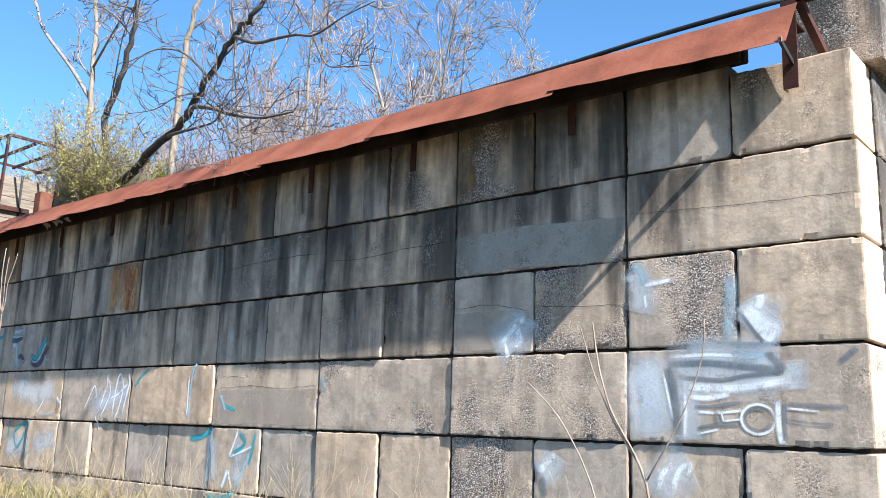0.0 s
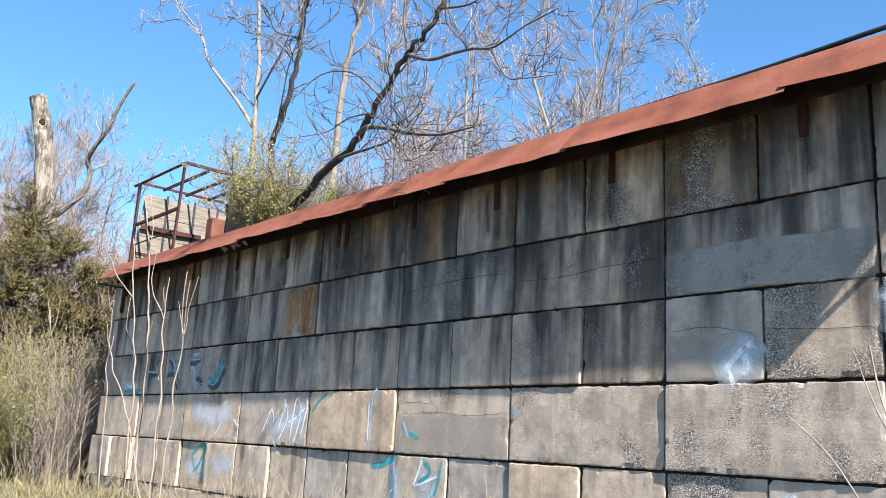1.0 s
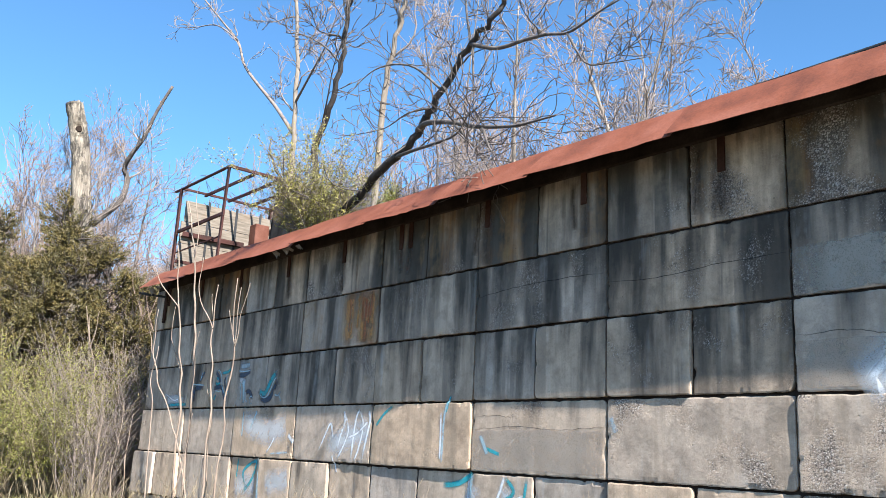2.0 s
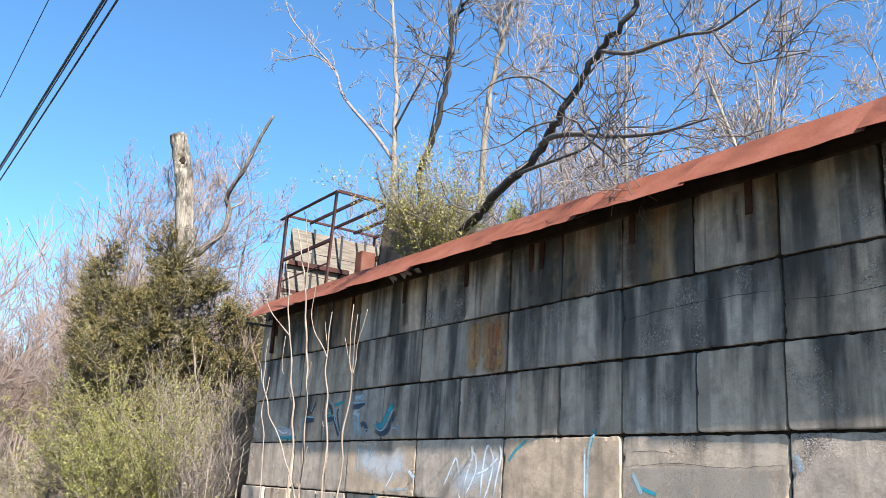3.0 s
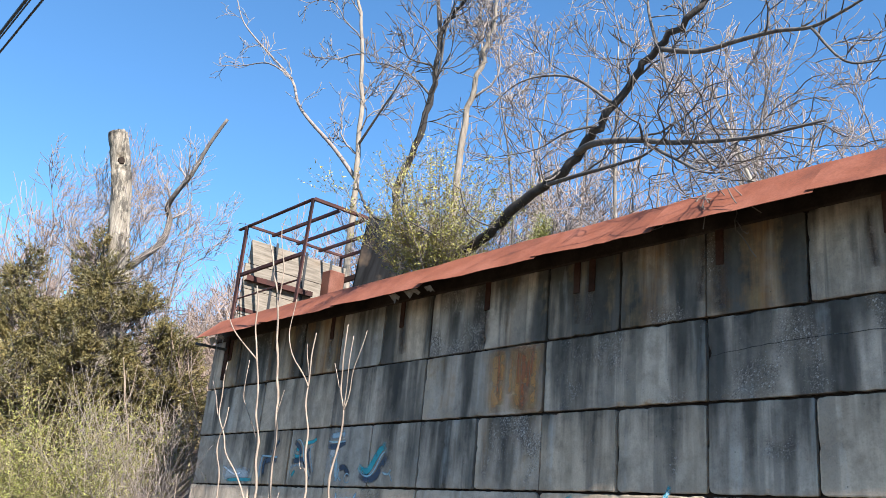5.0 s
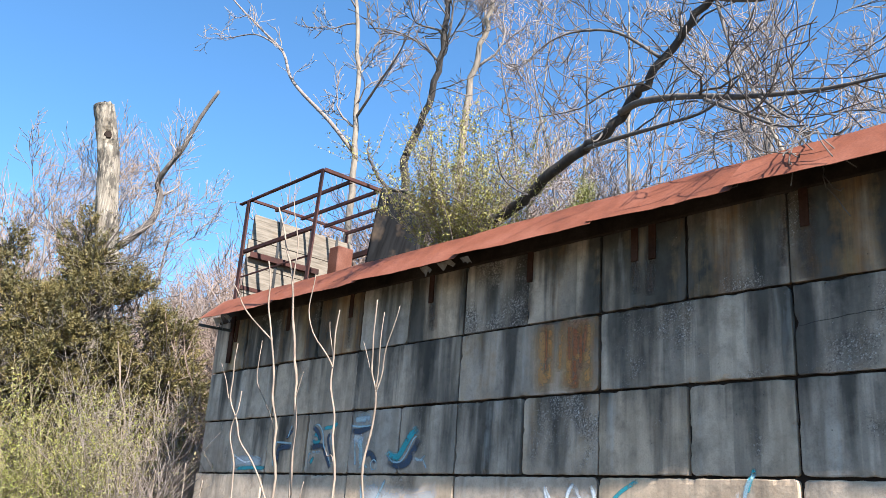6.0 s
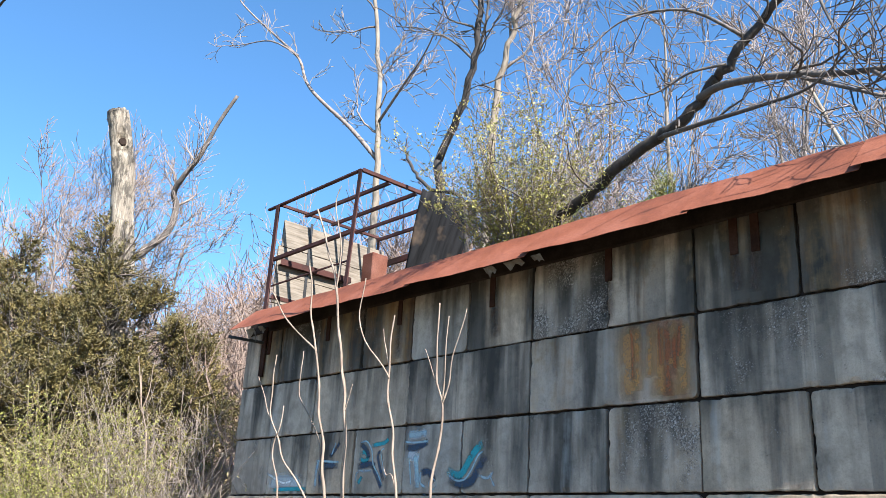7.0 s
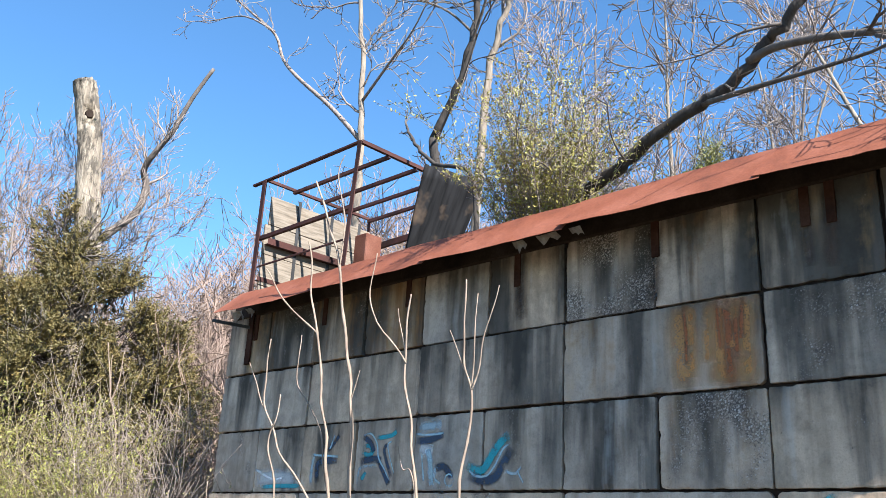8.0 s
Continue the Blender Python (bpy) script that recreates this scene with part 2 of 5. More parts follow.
PAINTS = {"T": paint("teal_paint", (0.035, 0.36, 0.43), 0.9, 0.5), "L": paint("light_blue_paint", (0.46, 0.64, 0.74), 0.75, 0.4), "K": paint("blue_black_paint", (0.025, 0.05, 0.10), 0.95, 0.5),
          "W": paint("white_paint", (0.84, 0.85, 0.88), 1.0, 0.3), "B": paint("pale_blue_paint", (0.46, 0.60, 0.70), 0.65), "G": paint("grey_paint", (0.18, 0.205, 0.235), 0.72, 0.4),
          "H": paint("haze_paint", (0.70, 0.74, 0.80), 0.62), "C": paint("crack_shadow", (0.05, 0.045, 0.04), 0.8), "D": paint("damp_run", (0.075, 0.045, 0.03), 0.75, 0.0), "M": paint("mortar_skim", (0.36, 0.33, 0.29), 0.85, 0.9), "R": paint("rust_run", (0.27, 0.085, 0.025), 0.95, 0.2), "O": paint("ochre_run", (0.52, 0.265, 0.085), 0.66, 0.15), "N": paint("tan_skim", (0.44, 0.365, 0.30), 0.7, 0.96)}


# ---- mesh helpers ----
def part(name, bm, mat, parent=None, label=""):
    me = bpy.data.meshes.new(name)
    bm.to_mesh(me)
    bm.free()
    me.materials.append(mat)
    ob = new(name, me)
    ob.parent = parent
    return tagged(ob, label)


def raw(name, verts, faces, mat, parent=None, label="", smooth=False):
    me = bpy.data.meshes.new(name)
    me.from_pydata(verts, [], faces)
    me.materials.append(mat)
    if smooth:
        me.polygons.foreach_set("use_smooth", [True] * len(me.polygons))
    me.update()
    ob = new(name, me)
    ob.parent = parent
    return tagged(ob, label)


def thing(name, at=(0, 0, 0)):
    ob = new(name)
    ob.empty_display_size = 0.2
    ob.matrix_world = Matrix.Translation(at)
    return ob


def box(bm, lo, hi, m=None, bevel=0.0):
    r = bmesh.ops.create_cube(bm, size=1.0)
    vs = r["verts"]
    c, s = (Vector(lo) + Vector(hi)) / 2, Vector(hi) - Vector(lo)
    for v in vs:
        v.co = Vector((v.co.x * s.x, v.co.y * s.y, v.co.z * s.z)) + c
        if m:
            v.co = m @ v.co
    if bevel:
        es = list({e for v in vs for e in v.link_edges})
        bmesh.ops.bevel(bm, geom=es, offset=bevel, segments=1, affect="EDGES")


def bar(bm, a, b, w, h, bevel=0.004, angle=False, up=(0, 0, 1)):
    """A bar from a to b; with angle an L-shaped steel section."""
    a, b = Vector(a), Vector(b)
    d = b - a
    x = d.normalized()
    u = Vector(up)
    if abs(x.dot(u)) > 0.95:
        u = Vector((0, 1, 0))
    y = u.cross(x).normalized()
    z = x.cross(y)
    m = Matrix((x, y, z)).transposed().to_4x4()
    m.translation = a
    if angle:
        t = 0.008
        box(bm, (0, -w / 2, -h / 2), (d.length, w / 2, -h / 2 + t), m)
        box(bm, (0, -w / 2, -h / 2 + t), (d.length, -w / 2 + t, h / 2), m)
    else:
        box(bm, (0, -w / 2, -h / 2), (d.length, w / 2, h / 2), m, bevel)


def tube(verts, faces, pts, radii, sides):
    """A tapered tube through pts, added to lists."""
    n0 = len(verts)
    d = (pts[1] - pts[0]).normalized()
    u = d.orthogonal().normalized()
    for i, p in enumerate(pts):
        if 0 < i < len(pts) - 1:
            d = (pts[i + 1] - pts[i - 1]).normalized()
        elif i:
            d = (pts[i] - pts[i - 1]).normalized()
        u = (u - d * u.dot(d)).normalized()
        w = d.cross(u)
        for k in range(sides):
            a = 2 * math.pi * k / sides
            verts.append(p + (u * math.cos(a) + w * math.sin(a)) * radii[i])
    for i in range(len(pts) - 1):
        for k in range(sides):
            a, b = n0 + i * sides + k, n0 + i * sides + (k + 1) % sides
            faces.append((a, b, b + sides, a + sides))
    faces.append(tuple(n0 + (len(pts) - 1) * sides + k for k in range(sides)))
    faces.append(tuple(n0 + k for k in reversed(range(sides))))


def spline(points, n):
    """Points on a smooth curve through the given ones."""
    P = [Vector(p) for p in points]
    out = []
    for i in range(len(P) - 1):
        a, b, c, d = P[max(i - 1, 0)], P[i], P[i + 1], P[min(i + 2, len(P) - 1)]
        for k in range(n):
            t = k / n
            out.append(0.5 * (2 * b + (c - a) * t + (2 * a - 5 * b + 4 * c - d) * t * t + (3 * b - a - 3 * c + d) * t ** 3))
    return out + [P[-1]]


# ---- ground ----
def smooth(a, b, v):
    t = min(1.0, max(0.0, (v - a) / (b - a)))
    return t * t * (3 - 2 * t)


def ground_z(x, y):
    base = 0.42 * smooth(1.5, 5.6, y) + 0.05 * noise.noise((x * 0.6, y * 0.6, 0))
    top = 4.45 + 0.06 * noise.noise((x, y, 3))
    inside = smooth(6.75, 6.95, y) * smooth(-17.9, -17.6, x) * (1 - smooth(-1.85, -1.65, x))
    flank = smooth(7.2, 14, y) * 6.0 + smooth(13, 40, y) * 8
    hill = smooth(60, 260, math.hypot(x, y)) * 6 * smooth(-20, 60, y)
    out = base + flank + hill
    return out * (1 - inside) + max(out, top) * inside


def build_ground():
    xs = sorted({round(v, 3) for v in [-900, -500, -300, -200, -140, -100, -80, -65, -55, -48, -42, -37, -33, -30, -27] + [-25 + 0.6 * i for i in range(12)]
                 + [-18.3, -18.1, -17.95, -17.8, -17.65, -17.5] + [-17 + 0.6 * i for i in range(25)] + [-1.9, -1.8, -1.7, -1.6, -1, 0, 1, 2, 4, 7, 11, 18, 30, 60, 120, 300, 900]})
    ys = sorted({round(v, 3) for v in [-900, -400, -150, -70, -35, -18, -10, -6, -3] + [-1 + 0.6 * i for i in range(13)] + [6.72, 6.8, 6.88, 6.96, 7.1, 7.5, 8, 8.7, 9.5, 10.5, 12, 14, 16, 19, 23, 28, 36, 48, 65, 90, 130, 200, 300, 500, 900]})
    verts = [(x, y, ground_z(x, y)) for y in ys for x in xs]
    n = len(xs)
    faces = [(j * n + i, j * n + i + 1, (j + 1) * n + i + 1, (j + 1) * n + i) for j in range(len(ys) - 1) for i in range(n - 1)]
    ob = raw("ground", verts, faces, SOIL, smooth=True)
    tagged(ob, "dry earth with old grass, rising behind the wall", "ground", kind="structure")


build_ground()

# ---- the block wall ----
FACE, RIGHT, PITCH = 6.38, -1.59, 1.825
LEVELS = [4.29, 3.60, 2.885, 2.15, 1.42, 0.69, -0.04]
rng = random.Random(4)
# how far single blocks stand out of the face (+) or back (-), by course and place from the corner
PROUD = {}
for row in range(6):
    count = 9 if row in (1, 3, 5) else 18
    for k in range(count):
        PROUD[row, k] = rng.uniform(-0.012, 0.012) - (0.022 if row == 4 and rng.random() < 0.75 else 0.0)
PROUD[3, 8] = 0.02
PROUD[4, 17] = 0.09
PROUD[4, 16] = 0.05


# soot (with painted shade in the upper courses), bare stones, rust and paleness of blocks that stand out
STAINS = {
    (0, 0): (0.35, 0.3, 0.1, 0.0), (0, 1): (0.55, 0.1, 0.1, 0.3), (0, 2): (0.9, 0.0, 0.2, 0.3), (0, 3): (0.9, 0.6, 0.35, 0.0), (0, 4): (0.85, 0.65, 0.35, 0.0),
    (0, 5): (1.0, 0.0, 0.3, 0.0), (0, 6): (0.95, 0.1, 0.5, 0.1), (0, 7): (1.0, 0.0, 0.45, 0.1), (0, 8): (0.95, 0.2, 0.5, 0.0), (0, 10): (0.8, 0.0, 0.4, 0.2), (0, 11): (0.7, 0.6, 0.3, 0.2), (0, 12): (0.75, 0.1, 0.3, 0.2),
    (1, 0): (0.42, 0.1, 0.3, 0.0), (1, 1): (0.75, 0.35, -0.2, 0.3), (1, 2): (0.84, 0.3, -0.2, 0.25), (1, 3): (0.85, 0.25, 0.15, 0.2), (1, 4): (0.72, 0.35, -0.2, 0.55),
    (1, 5): (0.45, 0.0, 0.6, 0.35), (1, 6): (0.75, 0.1, 0.0, 0.55), (1, 7): (0.5, 0.1, 0.05, 0.35), (1, 8): (0.4, 0.0, 0.0, 0.45),
    (2, 0): (-0.1, 0.1, 0.0, 0.1), (2, 1): (-0.1, 0.8, 0.0, 0.1), (2, 2): (0.25, 0.75, 0.15, 0.0), (2, 3): (0.25, 0.1, 0.0, 0.4), (2, 4): (0.75, 0.3, 0.1, 0.2),
    (2, 5): (0.6, 0.3, -0.2, 0.45), (2, 6): (0.62, 0.0, -0.2, 0.25), (2, 7): (0.6, 0.0, -0.3, 0.3), (2, 8): (0.65, 0.0, 0.0, 0.45), (2, 9): (0.7, 0.0, 0.1, 0.4),
    (2, 10): (0.6, 0.5, 0.45, 0.0), (2, 11): (0.85, 0.0, -0.2, 0.4), (2, 12): (0.4, 0.0, -0.2, 0.75), (2, 13): (0.25, 0.0, -0.2, 0.75), (2, 14): (0.4, 0.0, -0.2, 0.65),
    (3, 0): (-0.1, 0.3, 0.0, 0.1), (3, 1): (0.0, 0.66, 0.0, 0.1), (3, 2): (0.0, 0.3, 0.1, 0.0), (3, 3): (0.1, 0.35, 0.1, 0.0), (3, 4): (0.15, 0.0, 0.1, 0.1),
    (4, 2): (-0.2, 0.0, 0.0, 0.8), (4, 3): (0.1, 0.85, 0.0, 0.0), (4, 0): (0.0, 0.4, 0.0, 0.0),
}


BLOCKS = {}


def relief(u, v, off):
    """The slow unevenness of a block's face."""
    return 0.003 * noise.noise(Vector((u * 5, v * 5, 0)) + off) + 0.004 * noise.noise(Vector((u * 1.6, v * 1.6, 3)) + off)


def face_y(x, z):
    """The wall's face at x, z."""
    for row in range(6):
        if LEVELS[row + 1] <= z <= LEVELS[row] + (0.09 if row == 0 else 0):
            w = PITCH if row in (1, 3, 5) else PITCH / 2
            k = min(max(int((RIGHT - x) / w), 0), (9 if row in (1, 3, 5) else 18) - 1)
            m, off = BLOCKS[row, k]
            u, v = x - m.translation.x, z - m.translation.z
            return (m @ Vector((u, relief(u, v, off), v))).y
    return FACE


def offset(seed):
    r = random.Random(seed)
    return Vector((r.uniform(0, 90), r.uniform(0, 90), 0))


def block_mesh(w, h, d, seed):
    """One cast block, its face at y 0 towards -y, with worn and chipped edges."""
    nx, nz = int(w / 0.032), int(h / 0.036)
    off = offset(seed)
    worn = [random.Random(seed * 7 + q).choice((0.008, 0.014, 0.022, 0.05)) for q in range(4)]
    us = [0, 0.012] + [0.012 + (w - 0.024) * (i / nx) for i in range(1, nx)] + [w - 0.012, w]
    vs = [0, 0.012] + [0.012 + (h - 0.024) * (i / nz) for i in range(1, nz)] + [h - 0.012, h]
    verts, faces = [], []
    for v in vs:
        for u in us:
            edge = min(u, w - u, v, h - v)
            rough = noise.noise(Vector((u * 9, v * 9, 0)) + off)
            chip = max(0.0, 0.7 * noise.noise(Vector((u * 6, v * 6, 7)) + off) + 0.5 * noise.noise(Vector((u * 19, v * 19, 2)) + off) - 0.18) * 0.05
            y = relief(u, v, off)
            gu = gv = 0.0
            if edge < 0.036:
                outer = edge < 0.004
                y += (0.005 + chip) if outer else (0.001 + chip * 0.6 if edge < 0.02 else chip * 0.25)
                pull = (0.012 * abs(rough) + chip * 0.36) * (1.0 if outer else (0.75 if edge < 0.02 else 0.3))
                gu = (1 if u < w / 2 else -1) * pull if min(u, w - u) < 0.036 else 0
                gv = (1 if v < h / 2 else -1) * pull if min(v, h - v) < 0.036 else 0
            pu, pv = u + gu, v + gv
            # worn corners
            right, top = u > w / 2, v > h / 2
            rad = worn[right * 2 + top]
            a, b = 1 - (w - u if right else u) / rad, 1 - (h - v if top else v) / rad
            if a > 0 and b > 0:
                pu += (-1 if right else 1) * rad * a * (1 - math.sqrt(1 - b * b / 2))
                pv += (-1 if top else 1) * rad * b * (1 - math.sqrt(1 - a * a / 2))
            verts.append((pu, y, pv))
    n = len(us)
    for j in range(len(vs) - 1):
        for i in range(n - 1):
            a = j * n + i
            faces.append((a, a + 1, a + 1 + n, a + n))
    rim = [i for i in range(n)] + [j * n + n - 1 for j in range(1, len(vs))] + [(len(vs) - 1) * n + i for i in range(n - 2, -1, -1)] + [j * n for j in range(len(vs) - 2, 0, -1)]
    b0 = len(verts)
    verts += [(verts[i][0], d, verts[i][2]) for i in rim]
    k = len(rim)
    faces += [(rim[(i + 1) % k], rim[i], b0 + i, b0 + (i + 1) % k) for i in range(k)]
    faces.append(tuple(b0 + i for i in range(k)))
    me = bpy.data.meshes.new("block")
    me.from_pydata(verts, [], faces)
    me.materials.append(CONCRETE)
    me.update()
    return me


def build_wall():
    # the dark packed core behind the joints
    bm = bmesh.new()
    box(bm, (RIGHT - 9 * PITCH + 0.06, FACE + 0.045, -0.2), (RIGHT - 0.06, FACE + 0.5, 4.2))
    box(bm, (RIGHT - 9 * PITCH + 0.06, FACE + 0.047, 4.19), (RIGHT - 0.95, FACE + 0.48, 4.375))
    wall = part("wall_front", bm, UNDER)
    tagged(wall, "retaining wall of large weathered concrete blocks with graffiti", "wall", kind="structure")
    gap = 0.019
    for row in range(6):
        count = 9 if row in (1, 3, 5) else 18
        w = PITCH * 9 / count
        for k in range(count):
            x1 = RIGHT - k * w
            lean = rng.uniform(-0.25, 0.25)
            hgt = LEVELS[row] - LEVELS[row + 1] + (0.09 if row == 0 and k > 0 else 0.0)
            me = block_mesh(w - gap, hgt - gap, 0.5, row * 50 + k)
            ob = new("block", me)
            ob.parent = wall
            # upper courses get more soot to deepen their shade, lower ones less to look sunlit
            ob.color = STAINS.get((row, k)) or ((0.78, 0.5, 0.45, -0.1, -0.1, -0.1)[row] + rng.uniform(-0.25, 0.25), rng.uniform(-0.1, 0.3), rng.uniform(-0.2, 0.15) + (0.52 if row == 0 else 0.0), max(0.0, rng.uniform(-0.3, 0.7) * (0.5 if row > 2 else 1.0)))
            ob.matrix_world = pose(x1 - w + gap / 2 + rng.uniform(-0.006, 0.006), FACE - PROUD[row, k], LEVELS[row + 1] + gap / 2, 0, lean * 0.6, lean)
            BLOCKS[row, k] = (ob.matrix_world.copy(), offset(row * 50 + k))
    # the side of the wall that turns back at the corner
    bm = bmesh.new()
    box(bm, (RIGHT - 0.5, FACE + 0.52, -0.2), (RIGHT - 0.06, FACE + 7, 4.2))
    side = part("wall_side", bm, CONCRETE)
    tagged(side, "side of the concrete block retaining wall", "wall", kind="structure")
    for row in range(6):
        for k in range(4):
            y0 = FACE + 0.51 + k * PITCH - (0.0 if row % 2 else 0.45)
            y0 = max(y0, FACE + 0.51)
            y1 = FACE + 0.51 + (k + 1) * PITCH - (0.0 if row % 2 else 0.45)
            me = block_mesh(y1 - y0 - gap, LEVELS[row] - LEVELS[row + 1] - gap, 0.45, 700 + row * 9 + k)
            ob = new("block", me)
            ob.parent = side
            # stained, and darkened further to hold down the direct sun on this side
            ob.color = (1.2, 0.6, 0.3, 0.2)
            ob.matrix_world = pose(RIGHT + rng.uniform(-0.01, 0.01), y0 + gap / 2, LEVELS[row + 1] + gap / 2, 0, 0, 90)
    for k, (lo, hi) in enumerate((((-2.2, 6.78, 4.30), (-1.47, 8.6, 5.02)), ((-2.22, 6.8, 5.03), (-1.5, 8.6, 5.75)))):
        me = block_mesh(hi[0] - lo[0], hi[2] - lo[2], hi[1] - lo[1], 900 + k)
        ob = new("block", me)
        ob.parent = side
        ob.color = (1.1, 0.5, 0.1, 0.0)
        ob.matrix_world = pose(*lo)
    # the far end of the wall, turning back
    bm = bmesh.new()
    box(bm, (RIGHT - 9 * PITCH + 0.03, FACE + 0.52, -0.2), (RIGHT - 9 * PITCH + 0.5, FACE + 6, 4.2))
    tagged(part("wall_end", bm, CONCRETE), "far end of the concrete retaining wall", "wall", kind="structure")


build_wall()


# ---- the rusted roof strip ----
def build_roof():
    cuts = [-1.91, -3.85, -6.0, -7.68, -9.1, -10.45, -12.2, -13.9, -15.7, -17.62]
    roof = thing("metal_roof", (-9.8, 6.1, 4.3))
    inv = Matrix.Translation((9.8, -6.1, -4.3))
    tagged(roof, "strip roof of rusted sheet metal along the wall top", "roof")
    r = random.Random(2)
    for k in range(len(cuts) - 1):
        a, b = cuts[k], cuts[k + 1] - 0.05
        n = 14
        dz, dy = r.uniform(-0.012, 0.012), r.uniform(-0.01, 0.01)
        verts, faces = [], []
        for side in (0, 1):
            for i in range(n + 1):
                x = a + (b - a) * i / n
                sag = 0.012 * math.sin(i / n * math.pi) + 0.01 * noise.noise((x * 2.2, 0, 5))
                lo = Vector((x, 5.93 - 0.06 * smooth(2, 11, -x) + dy, 4.283 + dz - sag + 0.035 * (i / n - 0.5) + 0.010 * noise.noise((x * 9, 1, 5)) - 0.035 * (1 - smooth(2, 3.6, -x))))
                hi = Vector((x, 6.24, 4.65 + 0.012 * noise.noise((x * 1.5, 9, 5))))
                for t in (0.0, 0.33, 0.66, 1.0):
                    p = lo.lerp(hi, t) + Vector((0, -0.58, 0.81)).normalized() * (0.006 * noise.noise((x * 3, t * 3, 2)) + (0.004 if side else 0) + 0.004 * (k % 2))
                    verts.append(inv @ p)
        m = (n + 1) * 4
        for i in range(n):
            for t in range(3):
                q = i * 4 + t
                faces.append((q, q + 1, q + 5, q + 4))
                faces.append((m + q, m + q + 4, m + q + 5, m + q + 1))
        for i in range(n):
            faces.append((i * 4, i * 4 + 4, m + i * 4 + 4, m + i * 4))
            faces.append((i * 4 + 7, i * 4 + 3, m + i * 4 + 3, m + i * 4 + 7))
        for t in range(3):
            faces.append((t + 1, t, m + t, m + t + 1))
            e = n * 4 + t
            faces.append((e, e + 1, m + e + 1, m + e))
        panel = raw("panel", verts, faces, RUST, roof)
        # the lower faces are coloured near-black to deepen the shade below the sheet
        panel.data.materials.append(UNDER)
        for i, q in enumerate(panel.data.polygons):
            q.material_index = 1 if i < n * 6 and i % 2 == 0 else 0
    for x, w, drop in ((-12.1, 0.12, 0.05), (-12.4, 0.22, 0.07), (-12.72, 0.12, 0.09), (-17.2, 0.2, 0.12), (-16.95, 0.12, 0.1)):
        verts, faces = [], []
        for i in range(7):
            u = i / 6
            for q in range(3):
                t = q / 2
                verts.append(inv @ Vector((x + w * (u - 0.5), 5.915 + 0.06 * t + 0.02 * noise.noise((u * 4, t * 3, x)), 4.275 - drop * t * (0.15 + 2.2 * abs(noise.noise((u * 7, x * 3, 1)))))))
        for i in range(6):
            for q in range(2):
                a = i * 3 + q
                faces.append((a, a + 1, a + 4, a + 3))
        torn = raw("torn_flap", verts, faces, SCRAP, roof, "pale bent torn scrap of sheet")
        torn.modifiers.new("thickness", "SOLIDIFY").thickness = 0.004
    # deck and header strip, both coloured near-black as the shade under the roof
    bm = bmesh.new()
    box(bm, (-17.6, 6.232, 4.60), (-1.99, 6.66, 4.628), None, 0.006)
    tagged(part("roof_deck", bm, UNDER), "boards under the top of the strip roof, coloured dark for shade", "board", kind="structure")
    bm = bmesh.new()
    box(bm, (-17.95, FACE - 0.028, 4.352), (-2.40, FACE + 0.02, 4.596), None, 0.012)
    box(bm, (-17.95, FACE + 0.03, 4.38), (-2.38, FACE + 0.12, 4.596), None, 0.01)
    tagged(part("header_board", bm, UNDER), "dark board painting the shade between wall top and roof", "board", kind="structure")


build_roof()


